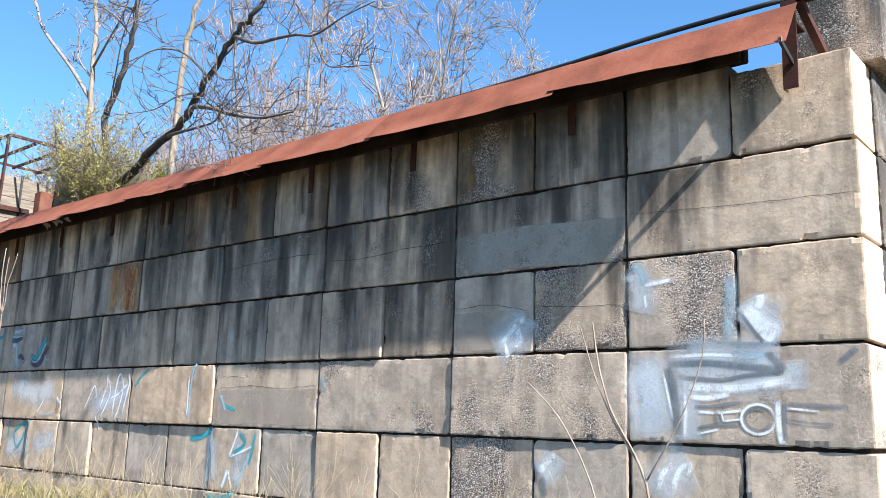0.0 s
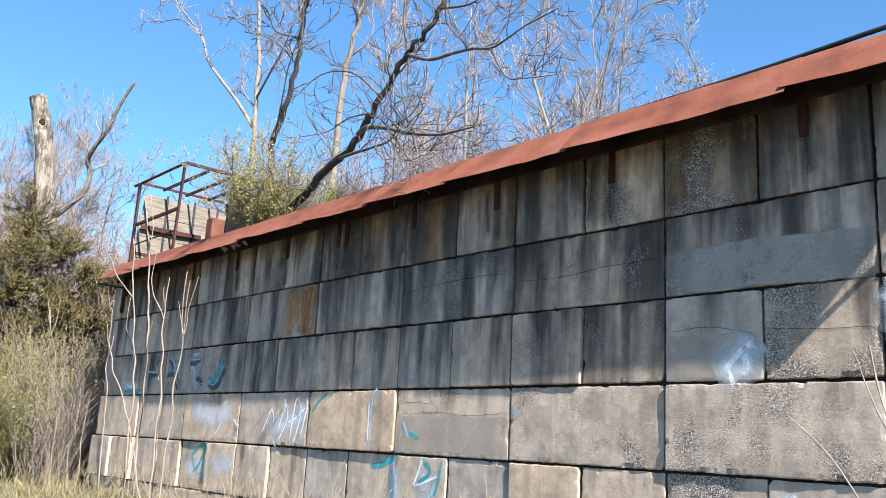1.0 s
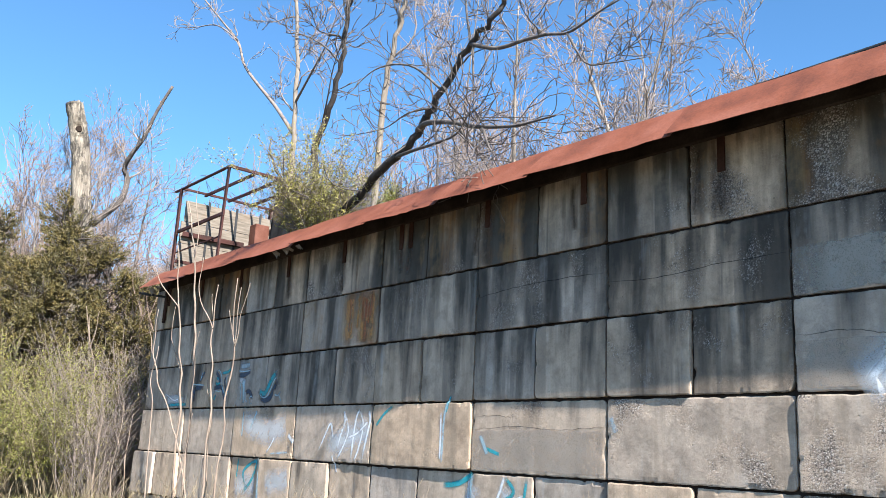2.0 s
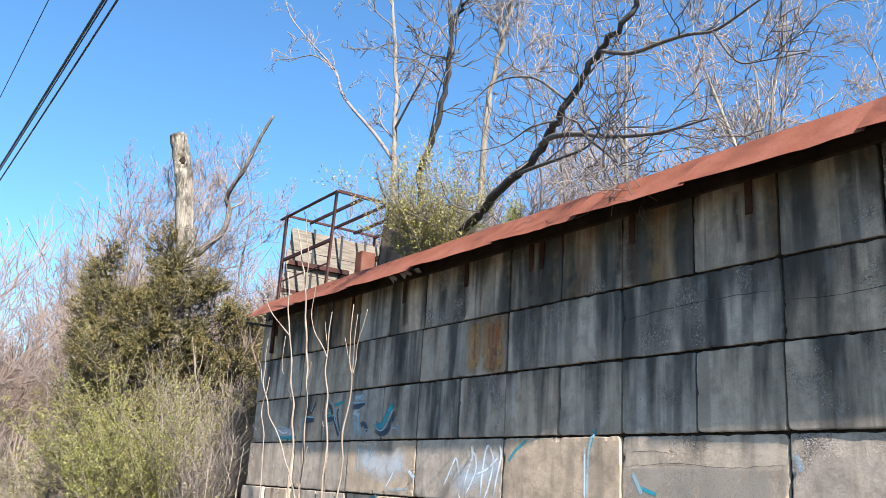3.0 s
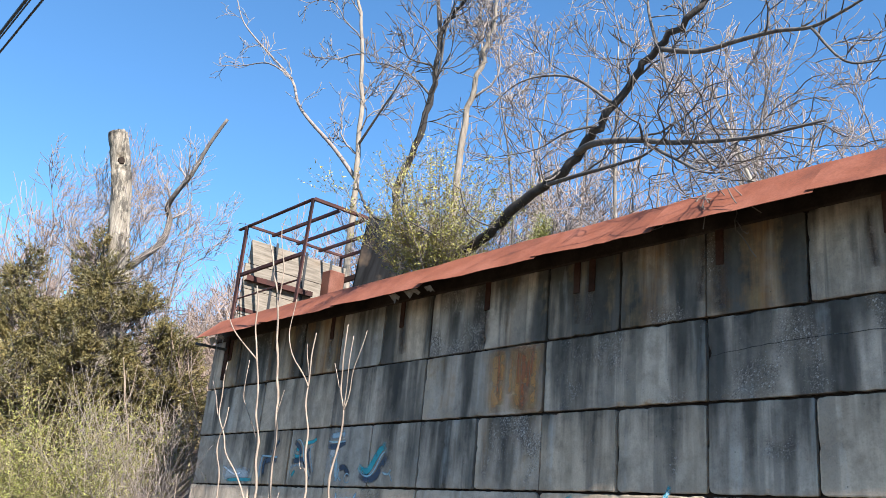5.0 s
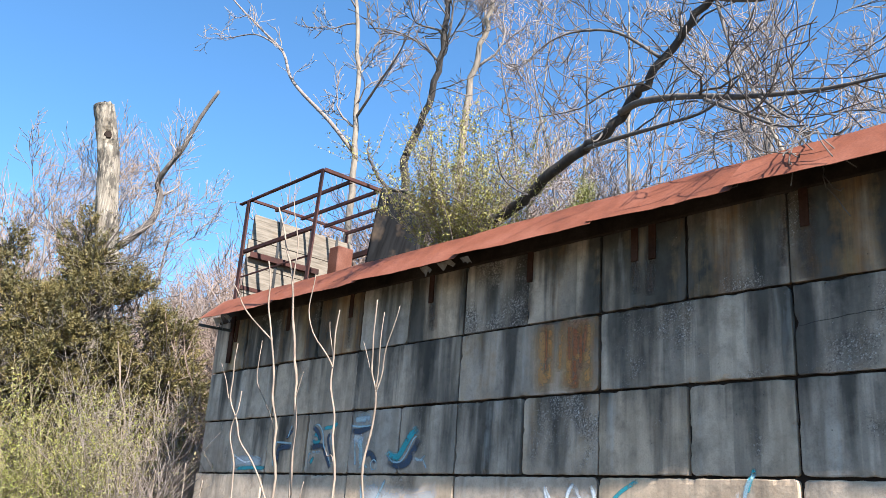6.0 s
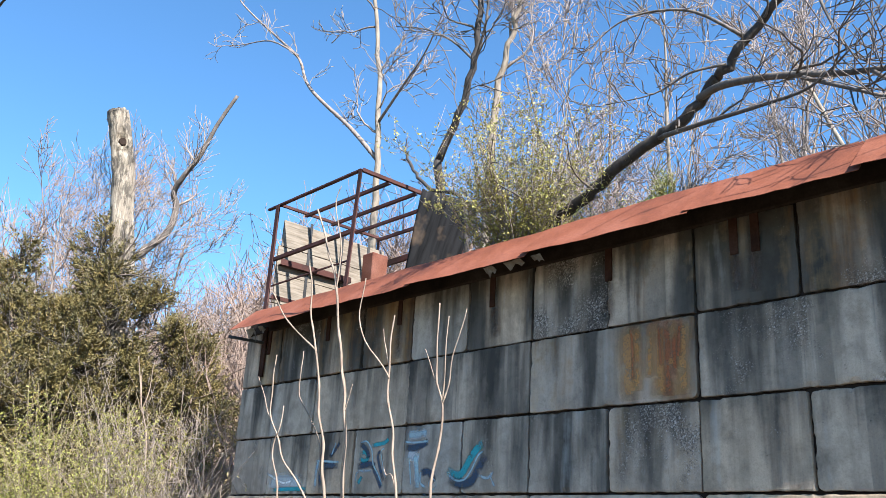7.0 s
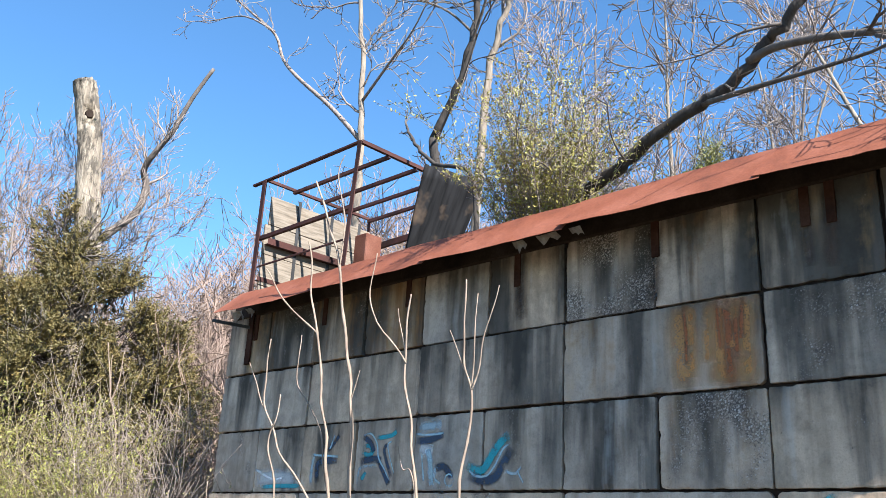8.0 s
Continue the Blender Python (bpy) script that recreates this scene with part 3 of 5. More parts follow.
# ---- steel frame and boards on the wall top ----
def build_frame():
    f = thing("rack", (-16.9, 7.5, 4.45))
    inv = f.matrix_world.inverted()
    tagged(f, "open rack of rusted steel angle bars on the wall top", "rack")

    def rail(name, a, b, w=0.05, h=0.05, angle=True, mat=RUST_DARK):
        bm = bmesh.new()
        bar(bm, inv @ Vector(a), inv @ Vector(b), w, h, angle=angle)
        part(name, bm, mat, f)

    xl, xr, y0, y1, zt = -17.88, -15.85, 6.55, 8.5, 6.42
    rail("top_rail", (xl - 0.32, y0, zt + 0.01), (xr, y0, zt + 0.02), 0.055, 0.03, False)
    for y in (7.03, 7.53, 8.0, 8.46):
        rail("cross_bar", (xl, y, zt - 0.02), (xr + 0.02, y, zt - 0.02), 0.045, 0.045)
    rail("side_rail", (xr, y0, zt + 0.02), (xr, y1, zt + 0.02), 0.05, 0.05)
    rail("side_rail", (xl, y0, zt + 0.02), (xl, y1, zt + 0.02), 0.04, 0.04)
    rail("post", (xl - 0.02, y0, 4.4), (xl, y0 - 0.01, zt), 0.085, 0.07)
    rail("post", (xr - 0.15, y0 + 0.01, 4.4), (xr, y0, zt + 0.02), 0.07, 0.06)
    rail("post", (xr, y1, 4.4), (xr, y1, zt), 0.06, 0.06)
    rail("post", (xl, y1, 4.4), (xl, y1, zt), 0.06, 0.06)
    rail("post", (-16.2, 8.3, 4.4), (-16.2, 8.3, 5.95), 0.07, 0.07)
    rail("middle_rail", (xl - 0.02, y0, 5.56), (xr - 0.08, y0, 5.575), 0.05, 0.05)
    rail("lower_rail", (xl, y0 + 0.01, 5.15), (xr - 0.11, y0 + 0.01, 5.17), 0.02, 0.025, False)
    rail("back_rail", (xl, y1, 5.95), (xr, y1, 5.98), 0.05, 0.09)
    rail("angle_rail", (xl + 0.09, y0 + 0.05, 5.52), (xl + 0.09, y1 - 0.6, 5.54), 0.09, 0.09)
    rail("base_rail", (xl + 0.03, y0, 4.98), (xl + 0.03, y1, 4.98), 0.06, 0.06)
    for y in (7.12, 7.72, 8.25):
        rail("strap", (xl + 0.055, y, 4.6), (xl + 0.055, y, 6.28), 0.012, 0.05, False, BLACK_PIPE)
    # boards of the far side
    b = thing("plank_panel", (xl, 7.5, 4.45))
    tagged(b, "panel of grey weathered planks leaning inside the steel frame", "planks")
    binv = b.matrix_world.inverted()
    r = random.Random(8)
    z = 4.46
    for h in (0.44, 0.45, 0.44, 0.43):
        bm = bmesh.new()
        e = r.uniform(-0.03, 0.03)
        box(bm, binv @ Vector((xl + 0.01, y0 + 0.06 + e, z)), binv @ Vector((xl + 0.045 + r.uniform(0, 0.006), y1 + 0.05 + e, z + h - 0.008)), None, 0.006)
        part("plank", bm, PLANK, b)
        z += h
    # small rusted box
    bm = bmesh.new()
    box(bm, (-17.36, 7.8, ground_z(-17.3, 7.9) - 0.02), (-17.1, 8.1, 5.86), None, 0.012)
    tagged(part("steel_box", bm, BOX_RUST), "small rusted steel box beside grey planks", "box")
    # leaning grey board
    verts, faces = [], []
    n = 12
    for s in (0, 1):
        for j in range(n + 1):
            for i in range(n + 1):
                u, v = i / n, j / n
                p = Vector((-16.3, 7.62, 4.4)).lerp(Vector((-15.52, 7.36, 6.33)), v)
                q = Vector((-16.25, 8.25, 4.4)).lerp(Vector((-15.38, 8.34, 6.38)), v)
                w = p.lerp(q, u) + Vector((0.04 * noise.noise((u * 5, v * 2, 4)) + 0.025 * s, 0, 0.03 * noise.noise((u * 6, 3, 3)) * v))
                verts.append(w)
    m = (n + 1) ** 2
    for j in range(n):
        for i in range(n):
            a = j * (n + 1) + i
            faces.append((a, a + n + 1, a + n + 2, a + 1))
            faces.append((m + a, m + a + 1, m + a + n + 2, m + a + n + 1))
    rim = [i for i in range(n + 1)] + [j * (n + 1) + n for j in range(1, n + 1)] + [n * (n + 1) + i for i in range(n - 1, -1, -1)] + [j * (n + 1) for j in range(n - 1, 0, -1)]
    for a, b2 in zip(rim, rim[1:] + rim[:1]):
        faces.append((a, b2, m + b2, m + a))
    tagged(raw("leaning_board", verts, faces, SLATE, smooth=True), "dark grey warped board leaning on the steel frame", "board")


build_frame()


# ---- brackets, pipe and wires ----
def build_fixings():
    # the tall bracket at the corner and the straps along the wall
    b = thing("roof_bracket", (-2.0, 6.36, 4.1))
    tagged(b, "rusted steel bracket holding the roof at the corner", "bracket")
    inv = b.matrix_world.inverted()
    bm = bmesh.new()
    bar(bm, inv @ Vector((-2.0, 6.33, 4.02)), inv @ Vector((-1.98, 6.29, 4.70)), 0.11, 0.09, angle=True)
    part("upright", bm, RUST_DARK, b)
    bm = bmesh.new()
    bar(bm, inv @ Vector((-1.95, 5.94, 4.26)), inv @ Vector((-1.98, 6.33, 4.20)), 0.02, 0.035)
    part("strut", bm, BLACK_PIPE, b)
    bm = bmesh.new()
    bar(bm, inv @ Vector((-1.93, 6.34, 4.72)), inv @ Vector((-1.86, 6.74, 4.36)), 0.06, 0.05, angle=True)
    part("brace", bm, RUST_DARK, b)
    bm = bmesh.new()
    box(bm, inv @ Vector((-2.02, 6.25, 4.72)), inv @ Vector((-1.78, 6.42, 4.80)), None, 0.006)
    part("cap_plate", bm, RUST_DARK, b)
    b = thing("roof_bracket", (-17.6, 6.36, 4.1))
    tagged(b, "dark rusted bracket under the far end of the roof", "bracket")
    inv = b.matrix_world.inverted()
    bm = bmesh.new()
    bar(bm, inv @ Vector((-17.72, 5.9, 4.235)), inv @ Vector((-17.5, 6.36, 4.2)), 0.03, 0.04)
    part("strut", bm, BLACK_PIPE, b)
    bm = bmesh.new()
    bar(bm, inv @ Vector((-17.5, 6.345, 3.72)), inv @ Vector((-17.5, 6.345, 4.42)), 0.10, 0.03)
    part("upright", bm, STRAP, b)
    for x in (-3.93, -5.82, -7.35, -8.75, -10.15, -10.34, -11.6, -13.1, -14.6, -16.0, -17.4):
        s = thing("roof_strap", (x, 6.36, 4.05))
        tagged(s, "rusted steel strap on the wall under the roof", "bracket", "straps under the roof")
        inv = s.matrix_world.inverted()
        bm = bmesh.new()
        y = face_y(x, 4.1)
        low = 4.04 + 0.07 * noise.noise((x * 3, 0, 0))
        box(bm, inv @ Vector((x - 0.036, y - 0.016, low)), inv @ Vector((x + 0.036, y + 0.004, 4.37)), None, 0.003)
        part("strap", bm, STRAP, s)
    v, f = [], []
    pts = [Vector((x, 6.5 + 0.02 * noise.noise((x, 0, 1)), 4.755 + 0.075 * smooth(-6.2, -3, x) + 0.012 * math.sin(x * 1.9))) for x in [-7.0 + 0.25 * i for i in range(21)]]
    tube(v, f, pts, [0.022] * len(pts), 8)
    tagged(raw("pipe", v, f, BLACK_PIPE, smooth=True), "thin black pipe lying along the top of the roof", "pipe")
    for y, z, r in ((2.11, 8.0, 0.022), (2.27, 8.0, 0.016), (1.47, 8.0, 0.007), (2.16, 8.03, 0.012)):
        v, f = [], []
        pts = [Vector((x, y, z + 0.35 * ((x + 22) / 25) ** 2)) for x in range(-62, 14, 4)]
        tube(v, f, pts, [r] * len(pts), 6)
        tagged(raw("power_line", v, f, BLACK_PIPE), "black overhead cable along the road", "cable", "overhead cables")


build_fixings()


# ---- trees ----
def grow(v, f, rnd, p, d, length, radius, level, deep, spread=0.9, up=0.25, wander=0.28, kids=5, minr=0.004):
    """A branch with side branches down to twigs."""
    n = max(4, int(6 + length * 1.2)) if level < deep else 4
    pts, radii = [p.copy()], [radius]
    d = d.normalized()
    for i in range(n):
        d = (d + Vector((rnd.gauss(0, 1), rnd.gauss(0, 1), rnd.gauss(0, 1))) * wander * 0.5 + Vector((0, 0, up * 0.18))).normalized()
        p = p + d * (length / n)
        pts.append(p.copy())
        radii.append(max(minr, radius * (1 - 0.8 * (i + 1) / n)))
    tube(v, f, pts, radii, 8 if level == 0 else (5 if level == 1 else 3))
    if level < deep:
        side(v, f, rnd, pts, radii, length, level, deep, spread, up, wander, kids, minr)


def side(v, f, rnd, pts, radii, length, level, deep, spread, up, wander, kids, minr, start=0.25):
    for k in range(kids):
        t = start + (0.98 - start) * (k + rnd.random()) / kids
        i = min(int(t * (len(pts) - 1)), len(pts) - 2)
        a = (pts[i + 1] - pts[i]).normalized()
        o = a.orthogonal().normalized()
        o.rotate(Matrix.Rotation(rnd.uniform(0, 2 * math.pi), 3, a))
        d = a + o * rnd.uniform(0.6, 1.5) * spread * (0.95 - 0.08 * level)
        grow(v, f, rnd, pts[i].lerp(pts[i + 1], rnd.random()), d, length * rnd.uniform(0.4, 0.75) * (1.15 - 0.5 * t), max(minr, radii[i] * rnd.uniform(0.32, 0.55)), level + 1, deep, spread, up, wander, max(4, kids - 3), minr)


def tree(label, trunk, radius, mat, crown_mat, seed, kids=9, deep=3, limb=3.0, start=0.3, up=0.3, spread=0.9, tip=0.25, extra=(), name="bare_tree", minr=0.004, wander=0.42):
    rnd = random.Random(seed)
    t = thing(name, trunk[0])
    tagged(t, label, "tree")
    base = Vector(trunk[0])
    pts = [p - base for p in spline(trunk, 5)]
    k = len(pts) - 1
    radii = [radius * (1 - (1 - tip) * i / k) * (1 + 0.25 * max(0, 1 - i / 3)) for i in range(k + 1)]
    for i in range(1, k):
        pts[i] += Vector((rnd.gauss(0, 1), rnd.gauss(0, 1), 0)) * radius * 0.25
    v, f = [], []
    tube(v, f, pts, radii, 12)
    raw("trunk", v, f, mat, t, smooth=True)
    v, f = [], []
    side(v, f, rnd, pts, radii, limb * 1.9, 0, deep, spread, up, wander, kids, minr, start)
    if deep > 1:
        grow(v, f, rnd, pts[-1], pts[-1] - pts[-2], limb, radii[-1], 1, deep, spread, up, 0.3, 6, minr)
    for path, r0 in extra:
        q = [p - base for p in spline(path, 4)]
        rr = [max(minr, r0 * (1 - 0.75 * i / (len(q) - 1))) for i in range(len(q))]
        tube(v, f, q, rr, 7)
        side(v, f, rnd, q, rr, 1.8 if r0 > 0.0185 else (1.0 if r0 > 0.0135 else 0.5), 1 if r0 > 0.0135 else 2, deep, spread, up, max(0.45, wander), 7 if r0 > 0.0135 else 4, minr, 0.25)
    raw("crown", v, f, crown_mat, t, smooth=True)
    return t


def build_trees():
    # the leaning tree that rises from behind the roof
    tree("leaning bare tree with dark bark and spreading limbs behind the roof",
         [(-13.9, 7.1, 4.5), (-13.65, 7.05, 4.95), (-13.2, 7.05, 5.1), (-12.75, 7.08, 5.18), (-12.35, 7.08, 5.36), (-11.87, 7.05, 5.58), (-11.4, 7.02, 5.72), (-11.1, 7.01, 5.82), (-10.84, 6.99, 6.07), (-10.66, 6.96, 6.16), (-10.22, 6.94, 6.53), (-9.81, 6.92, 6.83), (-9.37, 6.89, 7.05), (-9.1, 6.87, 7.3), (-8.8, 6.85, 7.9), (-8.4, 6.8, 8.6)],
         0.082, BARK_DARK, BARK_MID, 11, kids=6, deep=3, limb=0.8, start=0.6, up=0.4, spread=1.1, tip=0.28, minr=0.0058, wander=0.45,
         extra=(([(-9.79, 6.9, 6.81), (-9.3, 6.9, 6.58), (-8.82, 6.9, 6.52), (-8.44, 6.9, 6.46), (-8.11, 6.9, 6.36), (-7.8, 6.9, 6.4), (-7.53, 6.9, 6.46), (-7.0, 6.9, 6.5)], 0.03),
                ([(-8.11, 6.9, 6.36), (-7.83, 6.9, 5.9), (-7.5, 6.9, 5.78), (-7.0, 6.9, 5.68)], 0.015),
                ([(-9.12, 6.9, 7.27), (-8.68, 6.9, 7.14), (-8.42, 6.9, 7.12), (-7.9, 6.9, 7.2)], 0.022),
                ([(-10.97, 7.0, 5.95), (-10.72, 6.94, 5.97), (-10.31, 6.83, 5.85), (-9.93, 6.77, 5.72), (-9.51, 6.7, 5.54), (-9.18, 6.63, 5.42), (-8.8, 6.57, 5.3), (-8.4, 6.5, 5.2), (-7.8, 6.42, 5.12)], 0.045),
                ([(-9.8, 6.72, 5.62), (-9.3, 6.53, 5.24), (-8.92, 6.37, 4.95), (-8.62, 6.25, 4.82)], 0.022),
                ([(-9.2, 6.63, 5.42), (-8.95, 6.5, 5.12), (-8.7, 6.35, 4.9)], 0.02),
                ([(-9.75, 6.9, 6.76), (-9.56, 6.77, 6.15), (-9.38, 6.66, 5.7), (-9.16, 6.6, 5.42)], 0.017),
                ([(-11.43, 7.0, 5.68), (-10.84, 6.87, 5.6), (-10.21, 6.73, 5.5), (-9.71, 6.65, 5.47), (-9.3, 6.5, 5.6)], 0.03),
                ([(-10.41, 6.92, 6.38), (-10.86, 6.8, 6.8), (-11.31, 6.7, 6.95), (-11.63, 6.6, 6.91), (-11.88, 6.5, 6.71)], 0.02),
                ([(-10.6, 6.9, 6.15), (-10.92, 6.77, 6.12), (-11.24, 6.63, 5.95), (-11.72, 6.5, 5.95)], 0.016),
                ([(-9.79, 6.9, 6.81), (-9.92, 6.9, 7.34), (-9.94, 6.9, 7.81), (-10.0, 6.9, 8.4)], 0.02),
                ([(-9.3, 6.53, 5.24), (-9.05, 6.25, 5.1), (-8.85, 6.1, 5.12), (-8.7, 6.0, 5.3)], 0.012),
                ([(-11.2, 7.0, 5.8), (-10.95, 6.6, 5.5), (-10.75, 6.25, 5.32), (-10.6, 6.02, 5.45)], 0.012),
                ([(-12.3, 7.05, 5.36), (-12.1, 6.6, 5.25), (-11.95, 6.25, 5.25), (-11.85, 6.05, 5.45)], 0.013),
                ([(-13.0, 7.05, 5.12), (-12.8, 6.5, 5.2), (-12.9, 6.1, 5.35), (-12.7, 5.9, 5.7)], 0.013)))
    tree("tall bare tree with pale bark behind the frame", [(-20.5, 10.4, 4.2), (-20.61, 10.4, 8.03), (-20.68, 10.4, 9.31), (-20.88, 10.4, 11.16), (-21.23, 10.4, 13.37), (-21.83, 10.4, 15.36), (-22.3, 10.4, 17.4)],
         0.088, BARK_PALE, TWIG, 21, kids=11, deep=3, limb=1.5, start=0.35, up=0.5, spread=0.8, minr=0.0082, wander=0.5,
         extra=(([(-20.7, 10.4, 9.4), (-21.7, 10.3, 10.46), (-22.84, 10.2, 11.5), (-23.41, 10.1, 12.15), (-23.74, 10.0, 12.91), (-24.75, 9.9, 13.88), (-26.11, 9.8, 15.14), (-26.92, 9.7, 16.03), (-27.43, 9.6, 17.04)], 0.055),
                ([(-23.7, 9.95, 12.95), (-24.83, 9.77, 13.75), (-26.19, 9.63, 14.13), (-27.33, 9.5, 14.52)], 0.026),
                ([(-20.75, 10.4, 10.3), (-19.82, 10.27, 10.8), (-19.0, 10.13, 11.2), (-18.31, 10.0, 11.9)], 0.035)))
    tree("bare tree with dark bark behind the grey board", [(-16.75, 8.95, 4.4), (-16.95, 8.9, 7.3), (-16.9, 8.9, 7.9), (-16.45, 8.9, 8.6), (-16.2, 8.9, 9.6), (-16.12, 8.9, 10.55), (-15.94, 8.9, 10.85), (-15.47, 8.9, 11.1), (-15.02, 8.9, 11.6), (-14.7, 8.9, 12.6)],
         0.08, BARK_BLACK, BARK_MID, 31, kids=9, deep=3, limb=1.3, start=0.45, up=0.5, spread=0.85, minr=0.0085, wander=0.5,
         extra=(([(-16.12, 8.9, 10.5), (-16.3, 8.9, 11.3), (-16.4, 8.9, 12.1), (-16.6, 8.9, 13.2)], 0.05),
                ([(-16.2, 8.9, 9.3), (-16.63, 8.73, 9.81), (-17.2, 8.57, 10.21), (-17.78, 8.4, 10.43)], 0.025),
                ([(-16.3, 8.9, 9.1), (-15.8, 8.7, 9.7), (-15.6, 8.6, 10.4), (-15.1, 8.5, 11.0)], 0.028),
                ([(-16.9, 8.9, 7.7), (-16.0, 8.5, 8.3), (-15.5, 8.3, 8.9), (-14.8, 8.1, 9.3)], 0.022)))
    tree("bare tree with pale bark behind the shrub", [(-18.5, 11.5, 4.4), (-18.22, 11.4, 9.27), (-18.1, 11.4, 10.76), (-17.81, 11.4, 11.66), (-17.52, 11.4, 12.57), (-17.41, 11.4, 13.43), (-17.4, 11.4, 16.0)],
         0.088, BARK_PALE, TWIG, 41, kids=12, deep=3, limb=1.7, start=0.35, up=0.45, spread=0.9, minr=0.0082, wander=0.5)
    # a broken crooked branch above the grey board
    tree("thin dark broken sapling behind the leaning board", [(-14.55, 7.35, 4.4), (-14.6, 7.3, 5.85), (-15.27, 7.3, 6.24), (-15.66, 7.3, 6.64), (-15.85, 7.3, 6.94)],
         0.035, BARK_DARK, BARK_MID, 44, kids=3, deep=2, limb=0.25, start=0.5, up=0.4, spread=0.9, tip=0.5, minr=0.006)
    r = random.Random(5)
    for k in range(12):
        x, y = -20.5 + 9.5 * (k + r.random()) / 12, r.uniform(11.5, 19)
        h = r.uniform(5.5, 8.5) * (0.75 if x > -14 else 1.0)
        z = ground_z(x, y) - 0.1
        tree("slender bare tree on the bank behind the wall", [(x, y, z), (x + r.uniform(-0.4, 0.4), y, z + h * 0.4), (x + r.uniform(-0.9, 0.9), y, z + h)],
             r.uniform(0.04, 0.07), BARK_PALE if k % 2 else BARK_MID, TWIG if k % 3 else BARK_GREY, 60 + k, kids=10, deep=3, limb=1.7, start=0.15, up=0.45, spread=1.0, minr=0.009)
    for k in range(10):
        x, y = -25.5 - 4.5 * r.random(), 5.0 + 4.2 * (k + r.random()) / 10
        z = ground_z(x, y) - 0.1
        h = r.uniform(8.2, 9.6) + ((3.0 if k % 2 else 1.5) if y > 7.4 else 0.2) - z
        tree("slender bare grey tree beyond the dead trunk", [(x, y, z), (x + r.uniform(-0.3, 0.3), y, z + h * 0.4), (x + r.uniform(-0.6, 0.6), y, z + h * 0.85)],
             r.uniform(0.04, 0.06), BARK_GREY, TWIG_RED if k % 2 else TWIG, 90 + k, kids=12, deep=3, limb=1.7, start=0.2, up=0.42, spread=0.95, minr=0.0062)


build_trees()


def build_snag():
    s = thing("tree_snag", (-23.0, 6.3, 0.6))
    tagged(s, "broken dead tree trunk with peeling bark and a woodpecker hole", "tree")
    inv = s.matrix_world.inverted()
    axis = spline([(-23.0, 6.4, 0.5), (-23.0, 6.36, 4.5), (-23.0, 6.27, 6.3), (-23.0, 6.17, 7.0), (-23.0, 6.07, 7.7), (-23.0, 5.97, 8.3), (-23.0, 5.82, 8.9), (-23.0, 5.66, 9.46)], 12)
    pts = [inv @ p for p in axis]
    n, sides = len(pts) - 1, 32
    v, f = [], []
    tube(v, f, pts, [0.235 - 0.045 * i / n for i in range(n + 1)], sides)
    front = Vector((0.95, -0.27, 0)).normalized()
    hole = inv @ Vector((-23.0, 5.86, 8.82))
    for i, p in enumerate(v):
        c = pts[i // sides]
        out = (p - c).normalized()
        ridge = noise.noise(Vector((out.x * 4, out.y * 4, p.z * 0.8)))
        peel = noise.noise(Vector((out.x * 2, out.y * 2, p.z * 1.6 + 9)))
        q = p + out * (0.034 * ridge + 0.03 * noise.noise(Vector((out.x, out.y, p.z * 1.1 + 4))) + (0.018 if peel > 0.08 else 0.0) + 0.006 * noise.noise(p * 17))
        # the hole in the trunk and a shallow scar below it
        for dz, hh, ww, depth in ((0.0, 0.125, 0.085, 0.13), (-0.2, 0.05, 0.11, 0.05), (0.2, 0.06, 0.05, 0.04)):
            a = (q - c).dot(front.cross(Vector((0, 0, 1))))
            if out.dot(front) > 0 and (a / ww) ** 2 + ((p.z - hole.z - dz) / hh) ** 2 < 1:
                q -= front * depth
        if i // sides >= n - 1:
            q.z += 0.10 * noise.noise(Vector((out.x * 2.3, out.y * 2.3, 3))) * (1 if i // sides == n else 0.4)
        v[i] = q
    raw("trunk", v, f, SNAG, s, smooth=True)
    v, f = [], []
    # a near-black disc set in the dent paints the shade inside the hole
    c = hole + front * 0.135
    tube(v, f, [c - front * 0.05, c], [0.085, 0.072], 12)
    raw("hole", v, f, UNDER, s, "dark disc as the hole's shade")
    rnd = random.Random(3)
    v, f = [], []
    path = [inv @ p for p in spline([(-23.0, 6.3, 6.4), (-23.0, 6.79, 6.95), (-23.0, 7.1, 7.38), (-23.0, 7.17, 7.87), (-22.9, 7.03, 8.14), (-22.6, 7.05, 8.42), (-22.4, 7.22, 8.84), (-22.1, 7.36, 9.52), (-21.8, 7.55, 10.14)], 5)]
    rr = [0.085 - 0.05 * i / (len(path) - 1) for i in range(len(path))]
    tube(v, f, path, rr, 9)
    raw("limb", v, f, BARK_MID, s, "crooked grey limb with broken end", smooth=True)
    v, f = [], []
    side(v, f, rnd, path[:-6], rr, 2.0, 1, 3, 0.8, 0.7, 0.4, 10, 0.0058, 0.3)
    for k in range(5):
        p = pts[22 + 4 * k]
        grow(v, f, rnd, p, Vector((rnd.uniform(-1, 0.2), rnd.uniform(-1, 1), 0.9)), 1.7, 0.02, 1, 3, 0.8, 0.7, 0.4, 8, 0.0058)
    raw("branchwork", v, f, TWIG, s, smooth=True)


build_snag()


